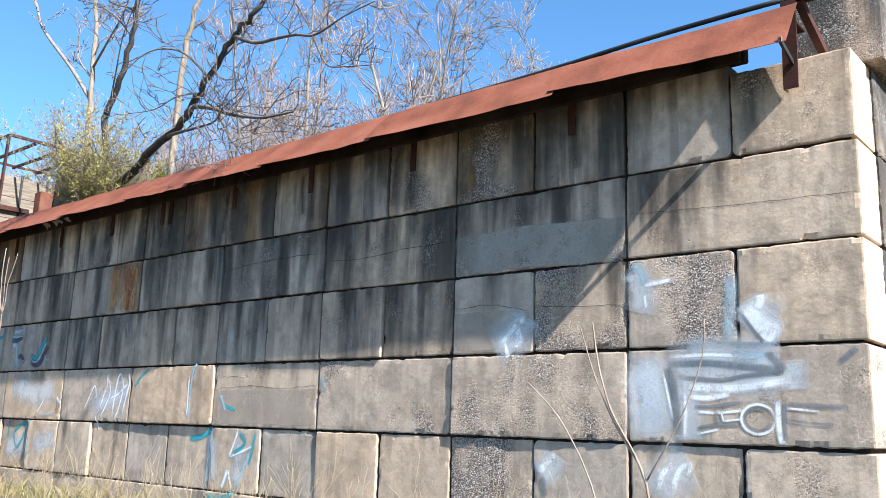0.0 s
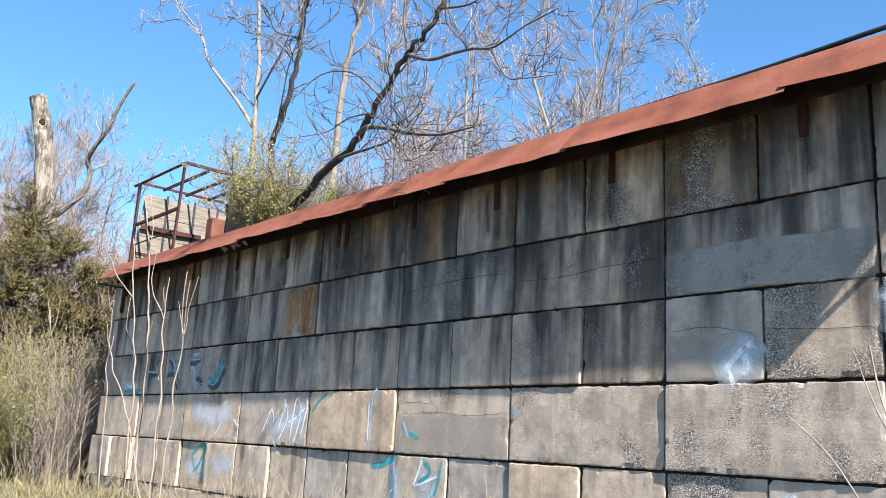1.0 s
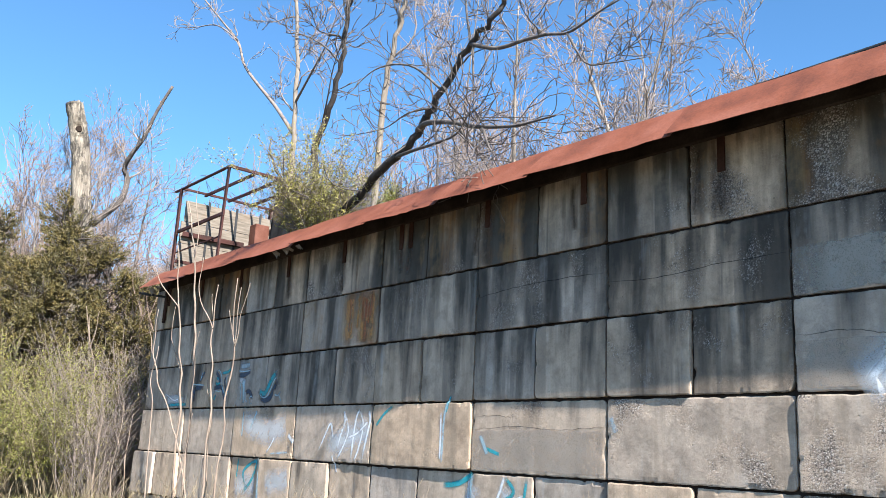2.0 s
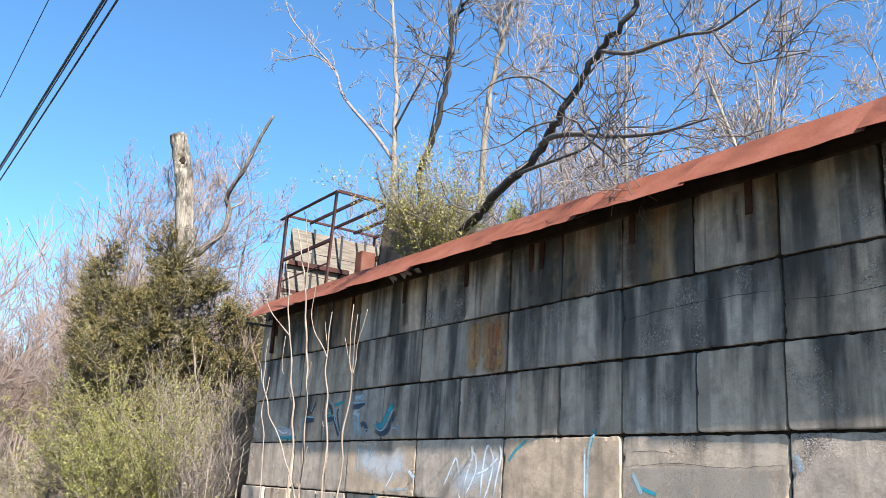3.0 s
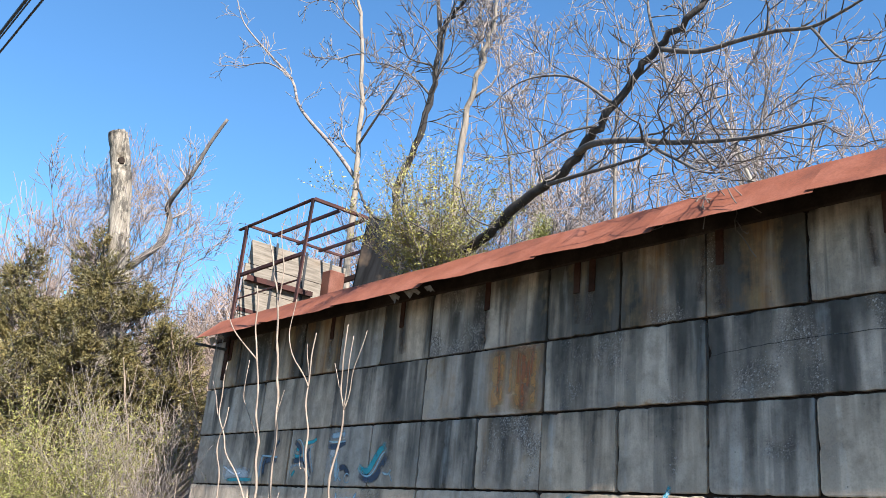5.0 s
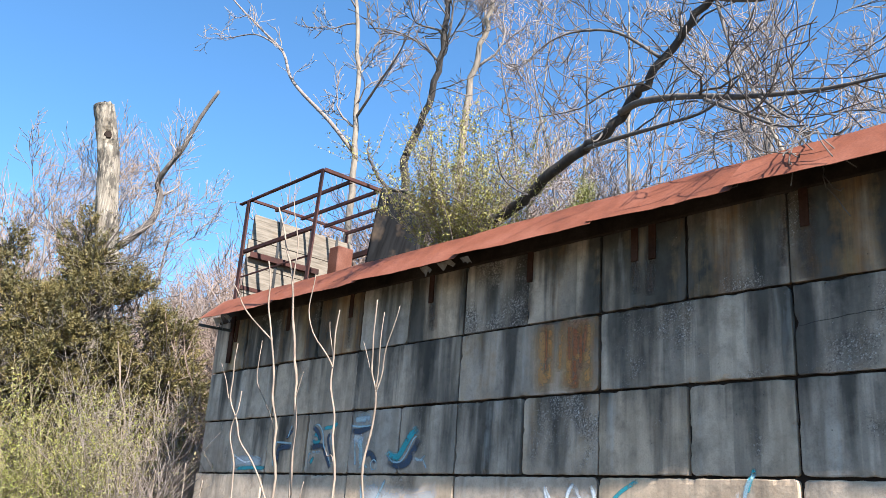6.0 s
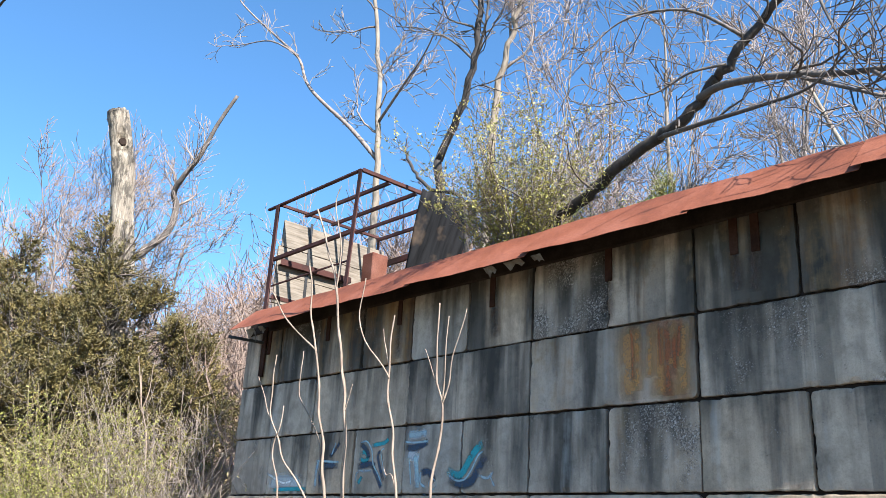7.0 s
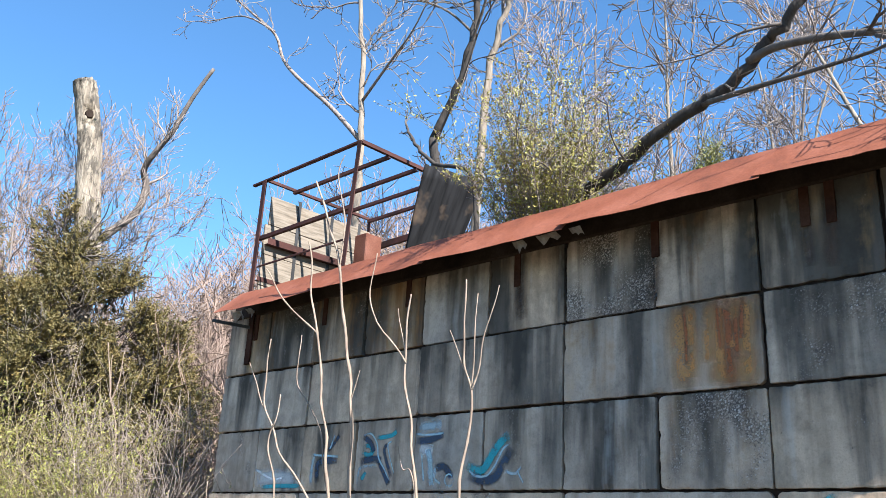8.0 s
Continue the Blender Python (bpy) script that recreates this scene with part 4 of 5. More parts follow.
def tufts(name, label, centres, n, size, mat, seed, category, blades=4, droop=0.0, stems=None, wide=0.2):
    """A leafy plant: many small blades round centres (place, radii), on stems where given."""
    rnd = random.Random(seed)
    base = centres[0][0]
    t = thing(name, (base[0], base[1], ground_z(base[0], base[1])))
    inv = t.matrix_world.inverted()
    tagged(t, label, category)
    v, f = [], []
    total = sum((c[1][0] * c[1][1] * c[1][2]) ** 0.66 for c in centres)
    for c, rad in centres:
        share = int(n * (rad[0] * rad[1] * rad[2]) ** 0.66 / total)
        for _ in range(share):
            d = Vector((rnd.gauss(0, 1), rnd.gauss(0, 1), rnd.gauss(0, 1))).normalized()
            q = rnd.random() ** 0.6
            p = Vector(c) + Vector((d.x * rad[0], d.y * rad[1], d.z * rad[2])) * q
            p += Vector((noise.noise(p * 1.7), noise.noise(p * 1.7 + Vector((9, 0, 0))), noise.noise(p * 1.7 + Vector((0, 9, 0))))) * 0.35 * min(rad)
            if noise.noise(p * (1.5 / min(1.0, max(rad)))) < -0.02:
                continue
            for _b in range(blades):
                a = (d * 0.7 + Vector((rnd.gauss(0, 0.7), rnd.gauss(0, 0.7), rnd.gauss(0, 0.7) + 0.35 - droop))).normalized()
                w = a.orthogonal().normalized()
                w.rotate(Matrix.Rotation(rnd.uniform(0, 6.28), 3, a))
                s = size * rnd.uniform(0.6, 1.4)
                o = p + Vector((rnd.gauss(0, 1), rnd.gauss(0, 1), rnd.gauss(0, 1))) * size * 0.6
                i = len(v)
                v.extend((inv @ (o - w * s * 0.05), inv @ (o + a * s * 0.55 + w * s * wide), inv @ (o + a * s), inv @ (o + a * s * 0.5 - w * s * wide)))
                f.append((i, i + 1, i + 2, i + 3))
    raw("foliage", v, f, mat, t)
    v, f = [], []
    for a, count, length, rad, upness, m2 in stems or ():
        for _ in range(count):
            d = Vector((rnd.gauss(0, 0.5), rnd.gauss(0, 0.5), upness))
            grow(v, f, rnd, inv @ (Vector(a) + Vector((rnd.gauss(0, 0.12), rnd.gauss(0, 0.12), 0))), d, length * rnd.uniform(0.7, 1.15), rad, 1, 3, 0.8, 0.25, 0.3, 6, 0.0035)
    if v:
        raw("branchwork", v, f, stems[0][5], t, smooth=True)
    return t


def cedar(name, label, centres, sprays, mat, seed, root, height):
    """A cedar: a trunk with rising boughs, clothed in flat drooping sprays of scale leaves, with gaps."""
    rnd = random.Random(seed)
    t = thing(name, root)
    tagged(t, label, "tree")
    inv = t.matrix_world.inverted()
    v, f = [], []
    tube(v, f, [inv @ Vector(root), inv @ (Vector(root) + Vector((0.05, 0.1, height * 0.5))), inv @ (Vector(root) + Vector((0, 0.2, height)))], [0.14, 0.09, 0.03], 10)
    raw("trunk", v, f, BARK_MID, t, smooth=True)
    v, f, bv, bf = [], [], [], []
    total = sum((c[1][0] * c[1][1] * c[1][2]) ** 0.66 for c in centres)
    for c, rad in centres:
        for _ in range(int(sprays * (rad[0] * rad[1] * rad[2]) ** 0.66 / total)):
            d = Vector((rnd.gauss(0, 1), rnd.gauss(0, 1), rnd.gauss(0, 1))).normalized()
            p = Vector(c) + Vector((d.x * rad[0], d.y * rad[1], d.z * rad[2])) * rnd.random() ** 0.42
            p += Vector((noise.noise(p * 1.3), noise.noise(p * 1.3 + Vector((9, 0, 0))), noise.noise(p * 1.3 + Vector((0, 9, 0))))) * 0.45 * min(rad)
            if noise.noise(p * 1.7) < -0.07 or p.z < ground_z(p.x, p.y) + 0.2:
                continue
            way = Vector((d.x, d.y, 0.55 + 0.4 * d.z)) + Vector((rnd.gauss(0, 0.35), rnd.gauss(0, 0.35), rnd.gauss(0, 0.3)))
            way.normalize()
            across = way.cross(Vector((rnd.gauss(0, 0.5), rnd.gauss(0, 0.5), 1))).normalized()
            n, long = rnd.randint(8, 12), rnd.uniform(0.16, 0.38)
            tip = p + way * long - Vector((0, 0, 0.12 * long))
            if rnd.random() < 0.25:
                tube(bv, bf, [inv @ (p - way * rnd.uniform(0.2, 0.6)), inv @ p, inv @ tip], [0.009, 0.006, 0.003], 3)
            for k in range(n):
                o = p.lerp(tip, k / n)
                for e in (-1, 1):
                    a = (way * 0.8 + across * e * 0.75 + Vector((rnd.gauss(0, 0.25), rnd.gauss(0, 0.25), rnd.gauss(0, 0.25)))).normalized()
                    size = rnd.uniform(0.04, 0.08) * (1.15 - 0.6 * k / n)
                    w = a.cross(Vector((rnd.gauss(0, 1), rnd.gauss(0, 1), rnd.gauss(0, 1)))).normalized() * size * 0.22
                    i = len(v)
                    v.extend((inv @ o, inv @ (o + a * size * 0.5 + w), inv @ (o + a * size), inv @ (o + a * size * 0.5 - w)))
                    f.append((i, i + 1, i + 2, i + 3))
    raw("foliage", v, f, mat, t)
    # bare boughs that show through the gaps and at the rim
    for _ in range(12):
        z = rnd.uniform(0.25, 0.95) * height
        a = rnd.uniform(0, 6.28)
        grow(bv, bf, rnd, Vector((0, 0.03 * z, z)), Vector((math.cos(a), math.sin(a), 0.55)), rnd.uniform(1.2, 2.3), 0.03, 1, 3, 0.8, 0.3, 0.45, 6, 0.006)
    raw("branchwork", bv, bf, BARK_MID, t, smooth=True)
    return t


def stem_bush(name, label, category, roots, count, height, lean, leaves, size, leaf_mat, stem_mat, seed, radius=0.008, twigs=7, bare=0.15, low=0.25, drift=(0.0, 0.0)):
    """A bush of arching stems with side twigs, small leaves along them and bare tips."""
    rnd = random.Random(seed)
    x, y = roots[0][:2]
    t = thing(name, (x, y, ground_z(x, y)))
    tagged(t, label, category)
    inv = t.matrix_world.inverted()
    v, f, lv, lf = [], [], [], []

    def clothe(pts, n, start):
        for _ in range(n):
            u = start + (1 - start) * rnd.random()
            i = min(int(u * (len(pts) - 1)), len(pts) - 2)
            o = pts[i].lerp(pts[i + 1], rnd.random()) + Vector((rnd.gauss(0, 1), rnd.gauss(0, 1), rnd.gauss(0, 1))) * size * 0.5
            a = Vector((rnd.gauss(0, 1), rnd.gauss(0, 1), rnd.gauss(0.4, 1))).normalized()
            w = a.orthogonal().normalized()
            w.rotate(Matrix.Rotation(rnd.uniform(0, 6.28), 3, a))
            s = size * rnd.uniform(0.5, 1.4)
            k = len(lv)
            lv.extend((o, o + a * s * 0.5 + w * s * 0.2, o + a * s, o + a * s * 0.5 - w * s * 0.2))
            lf.append((k, k + 1, k + 2, k + 3))

    for _ in range(count):
        rx, ry, spread = roots[rnd.randrange(len(roots))]
        x, y = rx + rnd.gauss(0, spread) * 1.5, ry + rnd.gauss(0, spread)
        p = inv @ Vector((x, y, max(ground_z(x, y), ground_z(rx, ry)) - 0.04))
        d = Vector((rnd.gauss(drift[0], lean), rnd.gauss(drift[1], lean), 1.0)).normalized()
        h = height * rnd.uniform(0.5, 1.1)
        n, pts = 8, [p.copy()]
        for i in range(n):
            d = (d + Vector((rnd.gauss(0, 0.12), rnd.gauss(0, 0.12), -0.035 * lean * i))).normalized()
            p = p + d * h / n
            pts.append(p.copy())
        tube(v, f, pts, [radius * (1 - 0.7 * i / n) for i in range(n + 1)], 4)
        leafy = rnd.random() > bare
        if leafy:
            clothe(pts, leaves // 2, low)
        for _t in range(twigs):
            i = rnd.randrange(max(2, int(low * n)), n)
            o = Vector((rnd.gauss(0, 1), rnd.gauss(0, 1), rnd.gauss(0.5, 0.7))).normalized()
            q = [pts[i], pts[i] + o * h * 0.08, pts[i] + (o * 0.9 + Vector((0, 0, 0.25))) * h * 0.2 * rnd.uniform(0.6, 1.3)]
            tube(v, f, q, [radius * 0.5, radius * 0.4, radius * 0.25], 3)
            if leafy:
                clothe(q, leaves // twigs, 0.1)
    raw("branchwork", v, f, stem_mat, t, smooth=True)
    raw("foliage", lv, lf, leaf_mat, t)
    return t


def build_shrubs():
    cedar("cedar_tree", "dense dull green cedar tree beside the wall end",
          [((-22.8, 5.6, 3.0), (1.5, 1.9, 2.3)), ((-22.55, 6.0, 4.4), (0.5, 0.9, 1.7)), ((-23.0, 6.05, 6.0), (0.55, 0.55, 1.4)), ((-23.3, 4.8, 4.7), (0.8, 0.8, 1.5)), ((-22.4, 7.2, 4.0), (0.9, 1.1, 1.6)), ((-23.0, 5.9, 4.6), (1.2, 1.7, 1.2)), ((-23.4, 4.6, 6.0), (0.3, 0.3, 0.7)), ((-22.5, 6.8, 5.4), (0.5, 0.6, 0.7)), ((-22.0, 7.7, 3.6), (0.7, 0.9, 1.3)), ((-22.3, 4.4, 3.4), (0.7, 0.7, 1.3))],
          20000, CEDAR, 1, (-23.15, 5.6, 0.45), 5.6)
    tufts("cedar_seedling", "small brown-green cedar seedling behind the roof", [((-11.36, 6.9, 5.02), (0.18, 0.15, 0.28)), ((-11.33, 6.9, 5.2), (0.1, 0.1, 0.18))], 520, 0.045, BUSH, 9, "seedling", 5, 0.0,
          [((-11.36, 6.98, ground_z(-11.36, 6.98) - 0.02), 3, 0.75, 0.01, 2.2, BARK_GREY)], 0.07)
    stem_bush("willow_shrub", "yellow-green shrub in young leaf behind the roof", "shrub", [(-13.25, 6.95, 0.1), (-13.4, 7.1, 0.1)], 120, 2.2, 0.32, 165, 0.035, SHRUB, TWIG, 2, 0.0065, 9, 0.12, 0.28, (0.28, -0.36))
    stem_bush("roadside_bush", "wild bush of thin arching stems in young green leaf", "bush", [(-20.5, 5.2, 0.4), (-20.2, 5.7, 0.3), (-20.7, 4.9, 0.35), (-21.0, 5.0, 0.4)], 240, 3.2, 0.35, 190, 0.043, BUSH, BUSH_STEM, 3, 0.009, 8, 0.14)
    stem_bush("brown_bush", "dry brown bush of bare stems beside the wall end", "bush", [(-19.1, 6.0, 0.2), (-19.6, 6.4, 0.25), (-20.4, 6.9, 0.3)], 190, 3.3, 0.3, 26, 0.05, GRASS, TWIG, 14, 0.008, 9, 0.5)
    stem_bush("roadside_bush", "pale tan thicket of dry stems further along the road", "bush", [(-27.5, 2.6, 0.9), (-29.5, 4.6, 0.9), (-27.0, 0.8, 0.7)], 190, 2.7, 0.4, 90, 0.06, GRASS, TWIG, 6, 0.008, 10, 0.25)


build_shrubs()


def build_brush():
    rnd = random.Random(12)
    v, f = [], []
    for k in range(1900):
        x, y = rnd.uniform(-42, -18.8), 7.6 + 18 * rnd.random() ** 1.4
        if x > -21 and y < 8.2:
            continue
        p = Vector((x, y, ground_z(x, y) - 0.05))
        tall = rnd.uniform(1.4, 2.8) + 0.025 * y
        if k % 6 == 0:
            grow(v, f, rnd, p, Vector((rnd.gauss(0, 0.2), rnd.gauss(0, 0.2), 1)), tall * 1.25, 0.02, 1, 3, 0.9, 0.4, 0.45, 9, 0.008)
        else:
            grow(v, f, rnd, p, Vector((rnd.gauss(0, 0.45), rnd.gauss(0, 0.45), 1)), tall * 0.85, 0.016, 2, 3, 0.9, 0.3, 0.55, 10, 0.008)
    tagged(raw("brush", v, f, TWIG_RED), "tangle of bare reddish brush on the bank", "brush", kind="stuff")
    v, f = [], []
    for _ in range(230):
        x, y = rnd.uniform(-75, -38), rnd.uniform(-14, 13)
        p = Vector((x, y, ground_z(x, y) - 0.05))
        grow(v, f, rnd, p, Vector((rnd.gauss(0, 0.15), rnd.gauss(0, 0.15), 1)), rnd.uniform(4.0, 8.5), 0.06, 1, 3, 0.8, 0.5, 0.35, 12, 0.012)
    tagged(raw("far_woods", v, f, TWIG_RED), "far bare woods beside the road", "woods", kind="stuff")


build_brush()


def build_saplings():
    def sapling(label, stems, mat=SAPLING):
        t = thing("sapling", stems[0][0][0])
        tagged(t, label, "sapling", "saplings before the wall")
        base = Vector(stems[0][0][0])
        for path, r in stems:
            v, f = [], []
            pts = [p - base + Vector((noise.noise(p * 2.3), noise.noise(p * 2.3 + Vector((5, 5, 5))), 0)) * 0.045 * min(1.0, (p.z - 0.3) * 2) for p in spline(path, 7)]
            tube(v, f, pts, [0.5 * r * (1 - 0.5 * i / (len(pts) - 1)) * (1.22 if i % 5 == 3 else 1.0) for i in range(len(pts))], 6)
            raw("stem", v, f, mat, t, smooth=True)

    g = lambda x, y: (x, y, ground_z(x, y) - 0.05)
    lab = "thin pale bare sapling standing before the block wall"
    sapling(lab, [([g(-14.75, 5.7), (-14.83, 5.7, 2.05), (-14.95, 5.68, 2.69), (-15.0, 5.65, 3.14), (-15.13, 5.61, 3.67), (-15.26, 5.6, 4.12), (-15.4, 5.6, 4.72)], 0.034), ([(-15.13, 5.61, 3.67), (-15.47, 5.5, 3.97), (-15.81, 5.35, 4.44)], 0.022),
                  ([(-14.83, 5.7, 2.05), (-15.12, 5.7, 2.79), (-15.5, 5.7, 3.19), (-15.52, 5.7, 3.5), (-15.54, 5.7, 3.73)], 0.017)])
    sapling(lab, [([g(-14.5, 5.75), (-14.54, 5.75, 2.05), (-14.63, 5.75, 2.91), (-14.81, 5.75, 3.61), (-15.04, 5.75, 4.43), (-15.29, 5.75, 4.94), (-15.61, 5.75, 5.56)], 0.04), ([(-14.65, 5.75, 2.9), (-14.6, 5.75, 3.07), (-14.53, 5.75, 3.26)], 0.014),
                  ([(-15.04, 5.75, 4.4), (-14.98, 5.72, 4.9), (-15.1, 5.7, 5.5), (-15.05, 5.7, 5.7)], 0.018)])
    sapling(lab, [([g(-13.4, 5.56), (-13.48, 5.56, 2.04), (-13.57, 5.56, 2.61), (-13.72, 5.56, 3.22), (-13.72, 5.56, 3.49), (-13.7, 5.56, 3.86)], 0.028), ([(-13.70, 5.55, 3.21), (-14.18, 5.5, 3.81), (-14.16, 5.5, 4.32)], 0.018), ([(-13.73, 5.56, 3.28), (-13.78, 5.56, 3.49), (-13.83, 5.56, 3.74)], 0.014)])
    sapling(lab, [([g(-12.95, 5.5), (-12.89, 5.5, 2.04), (-12.86, 5.5, 2.52), (-12.82, 5.5, 2.88), (-12.91, 5.5, 3.13), (-12.91, 5.5, 3.47), (-12.94, 5.5, 3.85)], 0.026), ([(-12.82, 5.5, 2.88), (-12.74, 5.5, 3.06), (-12.67, 5.5, 3.34), (-12.58, 5.5, 3.74)], 0.016),
                  ([(-12.82, 5.5, 2.9), (-12.78, 5.5, 3.31), (-12.8, 5.5, 3.7)], 0.015), ([(-12.86, 5.5, 3.0), (-13.0, 5.5, 3.23), (-13.11, 5.5, 3.42)], 0.013)])
    sapling(lab, [([g(-13.7, 5.6), (-14.4, 5.6, 1.35), (-15.03, 5.6, 2.04), (-15.54, 5.6, 2.54), (-15.87, 5.6, 2.97), (-15.93, 5.6, 3.34), (-15.94, 5.6, 3.71)], 0.027), ([(-15.86, 5.6, 2.94), (-16.07, 5.6, 3.17), (-16.3, 5.6, 3.49)], 0.017)])
    sapling(lab, [([g(-15.2, 5.5), (-15.38, 5.5, 2.03), (-15.57, 5.5, 2.59), (-15.5, 5.5, 2.81), (-15.5, 5.5, 3.06)], 0.022)])
    sapling(lab, [([g(-13.4, 5.6), (-13.54, 5.6, 2.09), (-13.69, 5.6, 2.28), (-13.78, 5.6, 2.48)], 0.014)])
    sapling("tall pale bare sapling among the green bush", [([g(-20.5, 6.25), (-20.5, 6.22, 2.72), (-20.5, 6.01, 3.59), (-20.5, 5.85, 4.27)], 0.03), ([(-20.5, 6.05, 3.4), (-20.5, 6.12, 3.8), (-20.5, 6.16, 4.2)], 0.02), ([(-20.5, 6.06, 3.4), (-20.5, 5.96, 3.9), (-20.5, 5.97, 4.1)], 0.018)])
    rnd = random.Random(9)
    for x, top in ((-16.6, 2.2), (-14.2, 2.0), (-17.2, 2.1), (-15.9, 2.0)):
        y = 5.5 + rnd.uniform(-0.15, 0.1)
        a, c = rnd.uniform(-0.3, 0.3), rnd.uniform(0.4, 0.7)
        fork = Vector((x + a * c, y, top * c + 0.2))
        sapling(lab, [([g(x, y), (x + a * 0.3, y, top * 0.3 + 0.2), tuple(fork), (x + a, y + 0.05, top)], 0.018), ([tuple(fork), (fork.x + rnd.uniform(-0.2, 0.2), y, fork.z + 0.3), (fork.x + rnd.uniform(-0.35, 0.35), y, fork.z + 0.6)], 0.011)])
    sapling("thin straw-coloured bare sapling before the graffiti", [([g(-2.6, 5.0), (-2.58, 5.0, 1.2), (-2.8, 5.0, 1.7), (-2.94, 5.0, 2.2)], 0.02), ([(-2.6, 5.0, 1.3), (-2.85, 5.0, 1.75), (-3.02, 5.0, 2.17)], 0.012), ([(-2.57, 5.0, 1.22), (-2.3, 5.0, 1.6), (-2.15, 5.0, 2.17)], 0.013)])
    sapling("thin straw-coloured bare sapling before the graffiti", [([g(-2.85, 5.0), (-2.92, 5.0, 1.1), (-3.1, 5.0, 1.5), (-3.42, 5.0, 1.81)], 0.014)])


build_saplings()


def build_grass():
    rnd = random.Random(77)
    v, f = [], []
    for _ in range(9000):
        x = rnd.uniform(-24, 0)
        y = rnd.uniform(3.2, 6.2) if rnd.random() < 0.7 else rnd.uniform(1.5, 6.2)
        z = ground_z(x, y) - 0.02
        h = rnd.uniform(0.06, 0.22) * (1.5 if y > 5.3 else 1)
        a = rnd.uniform(0, 6.28)
        w = Vector((math.cos(a), math.sin(a), 0)) * 0.006
        lean = Vector((rnd.gauss(0, 0.35), rnd.gauss(0, 0.35), 1)) * h
        p = Vector((x, y, z))
        i = len(v)
        v.extend((p - w, p + w, p + lean * 0.6 + w * 0.7, p + lean * 1.0 + Vector((lean.x, lean.y, -0.1 * h)) * 0.5, p + lean * 0.6 - w * 0.7))
        f.append((i, i + 1, i + 2, i + 3, i + 4))
    tagged(raw("grass", v, f, GRASS), "thin dry and green grass along the wall foot", "grass", kind="stuff")


build_grass()


def build_weeds():
    rnd = random.Random(31)
    v, f = [], []
    for _ in range(260):
        x, y = rnd.uniform(-18.5, -1.0), rnd.uniform(5.0, 6.15)
        grow(v, f, rnd, Vector((x, y, ground_z(x, y) - 0.03)), Vector((rnd.gauss(0, 0.3), rnd.gauss(0, 0.3), 1)), rnd.uniform(0.25, 0.75), 0.004, 2, 3, 0.7, 0.3, 0.3, 6, 0.0018)
    tagged(raw("weeds", v, f, BUSH_STEM), "dry brown weed stalks along the wall foot", "weeds", kind="stuff")


build_weeds()


# ---- painted marks on the wall ----
def stroke(name, path, width, mat, parent, wobble=0.0, lift=0.0):
    """A flat band on the wall's face along a path of (x, z), with v across it."""
    pts = [Vector((p.x, 0, p.z)) for p in spline([(x, 0, z) for x, z in path], 8)]
    if wobble:
        pts = [p + Vector((0, 0, wobble * (noise.noise(p * 9) + 0.6 * noise.noise(p * 31)))) for p in pts]
    verts, faces, rows = [], [], (0.0, 0.25, 0.5, 0.75, 1.0)
    for i, p in enumerate(pts):
        d = (pts[min(i + 1, len(pts) - 1)] - pts[max(i - 1, 0)]).normalized()
        side_way = Vector((-d.z, 0, d.x))
        for q in rows:
            w = p + side_way * width * (q - 0.5)
            verts.append((w.x, face_y(w.x, w.z) - 0.0025 - lift, w.z))
    k = len(rows)
    for i in range(len(pts) - 1):
        for j in range(k - 1):
            a = i * k + j
            faces.append((a, a + 1, a + 1 + k, a + k))
    ob = raw(name, verts, faces, mat, parent)
    uv = ob.data.uv_layers.new(name="UVMap")
    for loop in ob.data.loops:
        i = loop.vertex_index
        uv.data[loop.index].uv = ((i // k) / len(pts), rows[i % k])
    return ob


# painted letters and tags: paint, width, path along the wall
LETTER_F = [
    ("B", 0.05, [(-15.97, 2.22), (-15.98, 2.4), (-15.95, 2.55)]),
    ("K", 0.06, [(-15.86, 2.25), (-15.87, 2.46), (-15.54, 2.48)]),
    ("L", 0.022, [(-15.99, 2.55), (-15.81, 2.54), (-15.53, 2.52)]),
    ("K", 0.04, [(-15.73, 2.58), (-15.63, 2.66), (-15.54, 2.75)]),
    ("L", 0.02, [(-15.69, 2.6), (-15.62, 2.75)]),
    ("W", 0.03, [(-17.08, 2.42), (-16.71, 2.3), (-16.5, 2.32)]),
    ("T", 0.04, [(-16.92, 2.21), (-16.59, 2.22), (-16.16, 2.22)]),
    ("H", 0.15, [(-17.05, 2.29), (-16.72, 2.32), (-16.27, 2.28)]),
]
LETTER_R = [
    ("K", 0.05, [(-15.15, 2.72), (-15.02, 2.64), (-14.97, 2.55)]),
    ("L", 0.02, [(-15.15, 2.73), (-15.03, 2.74), (-14.93, 2.64), (-14.89, 2.49), (-14.77, 2.35), (-14.69, 2.24)]),
    ("T", 0.045, [(-15.15, 2.59), (-15.05, 2.62), (-14.99, 2.56), (-15.05, 2.52), (-15.15, 2.56)]),
    ("K", 0.06, [(-15.18, 2.46), (-14.96, 2.48), (-14.85, 2.46)]),
    ("K", 0.05, [(-14.89, 2.46), (-14.78, 2.32), (-14.71, 2.22)]),
    ("B", 0.03, [(-15.19, 2.22), (-15.18, 2.38), (-15.08, 2.41), (-14.91, 2.41)]),
    ("T", 0.04, [(-15.14, 2.27), (-15.07, 2.35)]),
    ("K", 0.035, [(-14.76, 2.63), (-14.81, 2.55), (-14.68, 2.29)]),
    ("T", 0.04, [(-14.94, 2.69), (-14.72, 2.71), (-14.64, 2.75)]),
    ("L", 0.015, [(-14.69, 2.65), (-14.76, 2.6), (-14.64, 2.32)]),
]
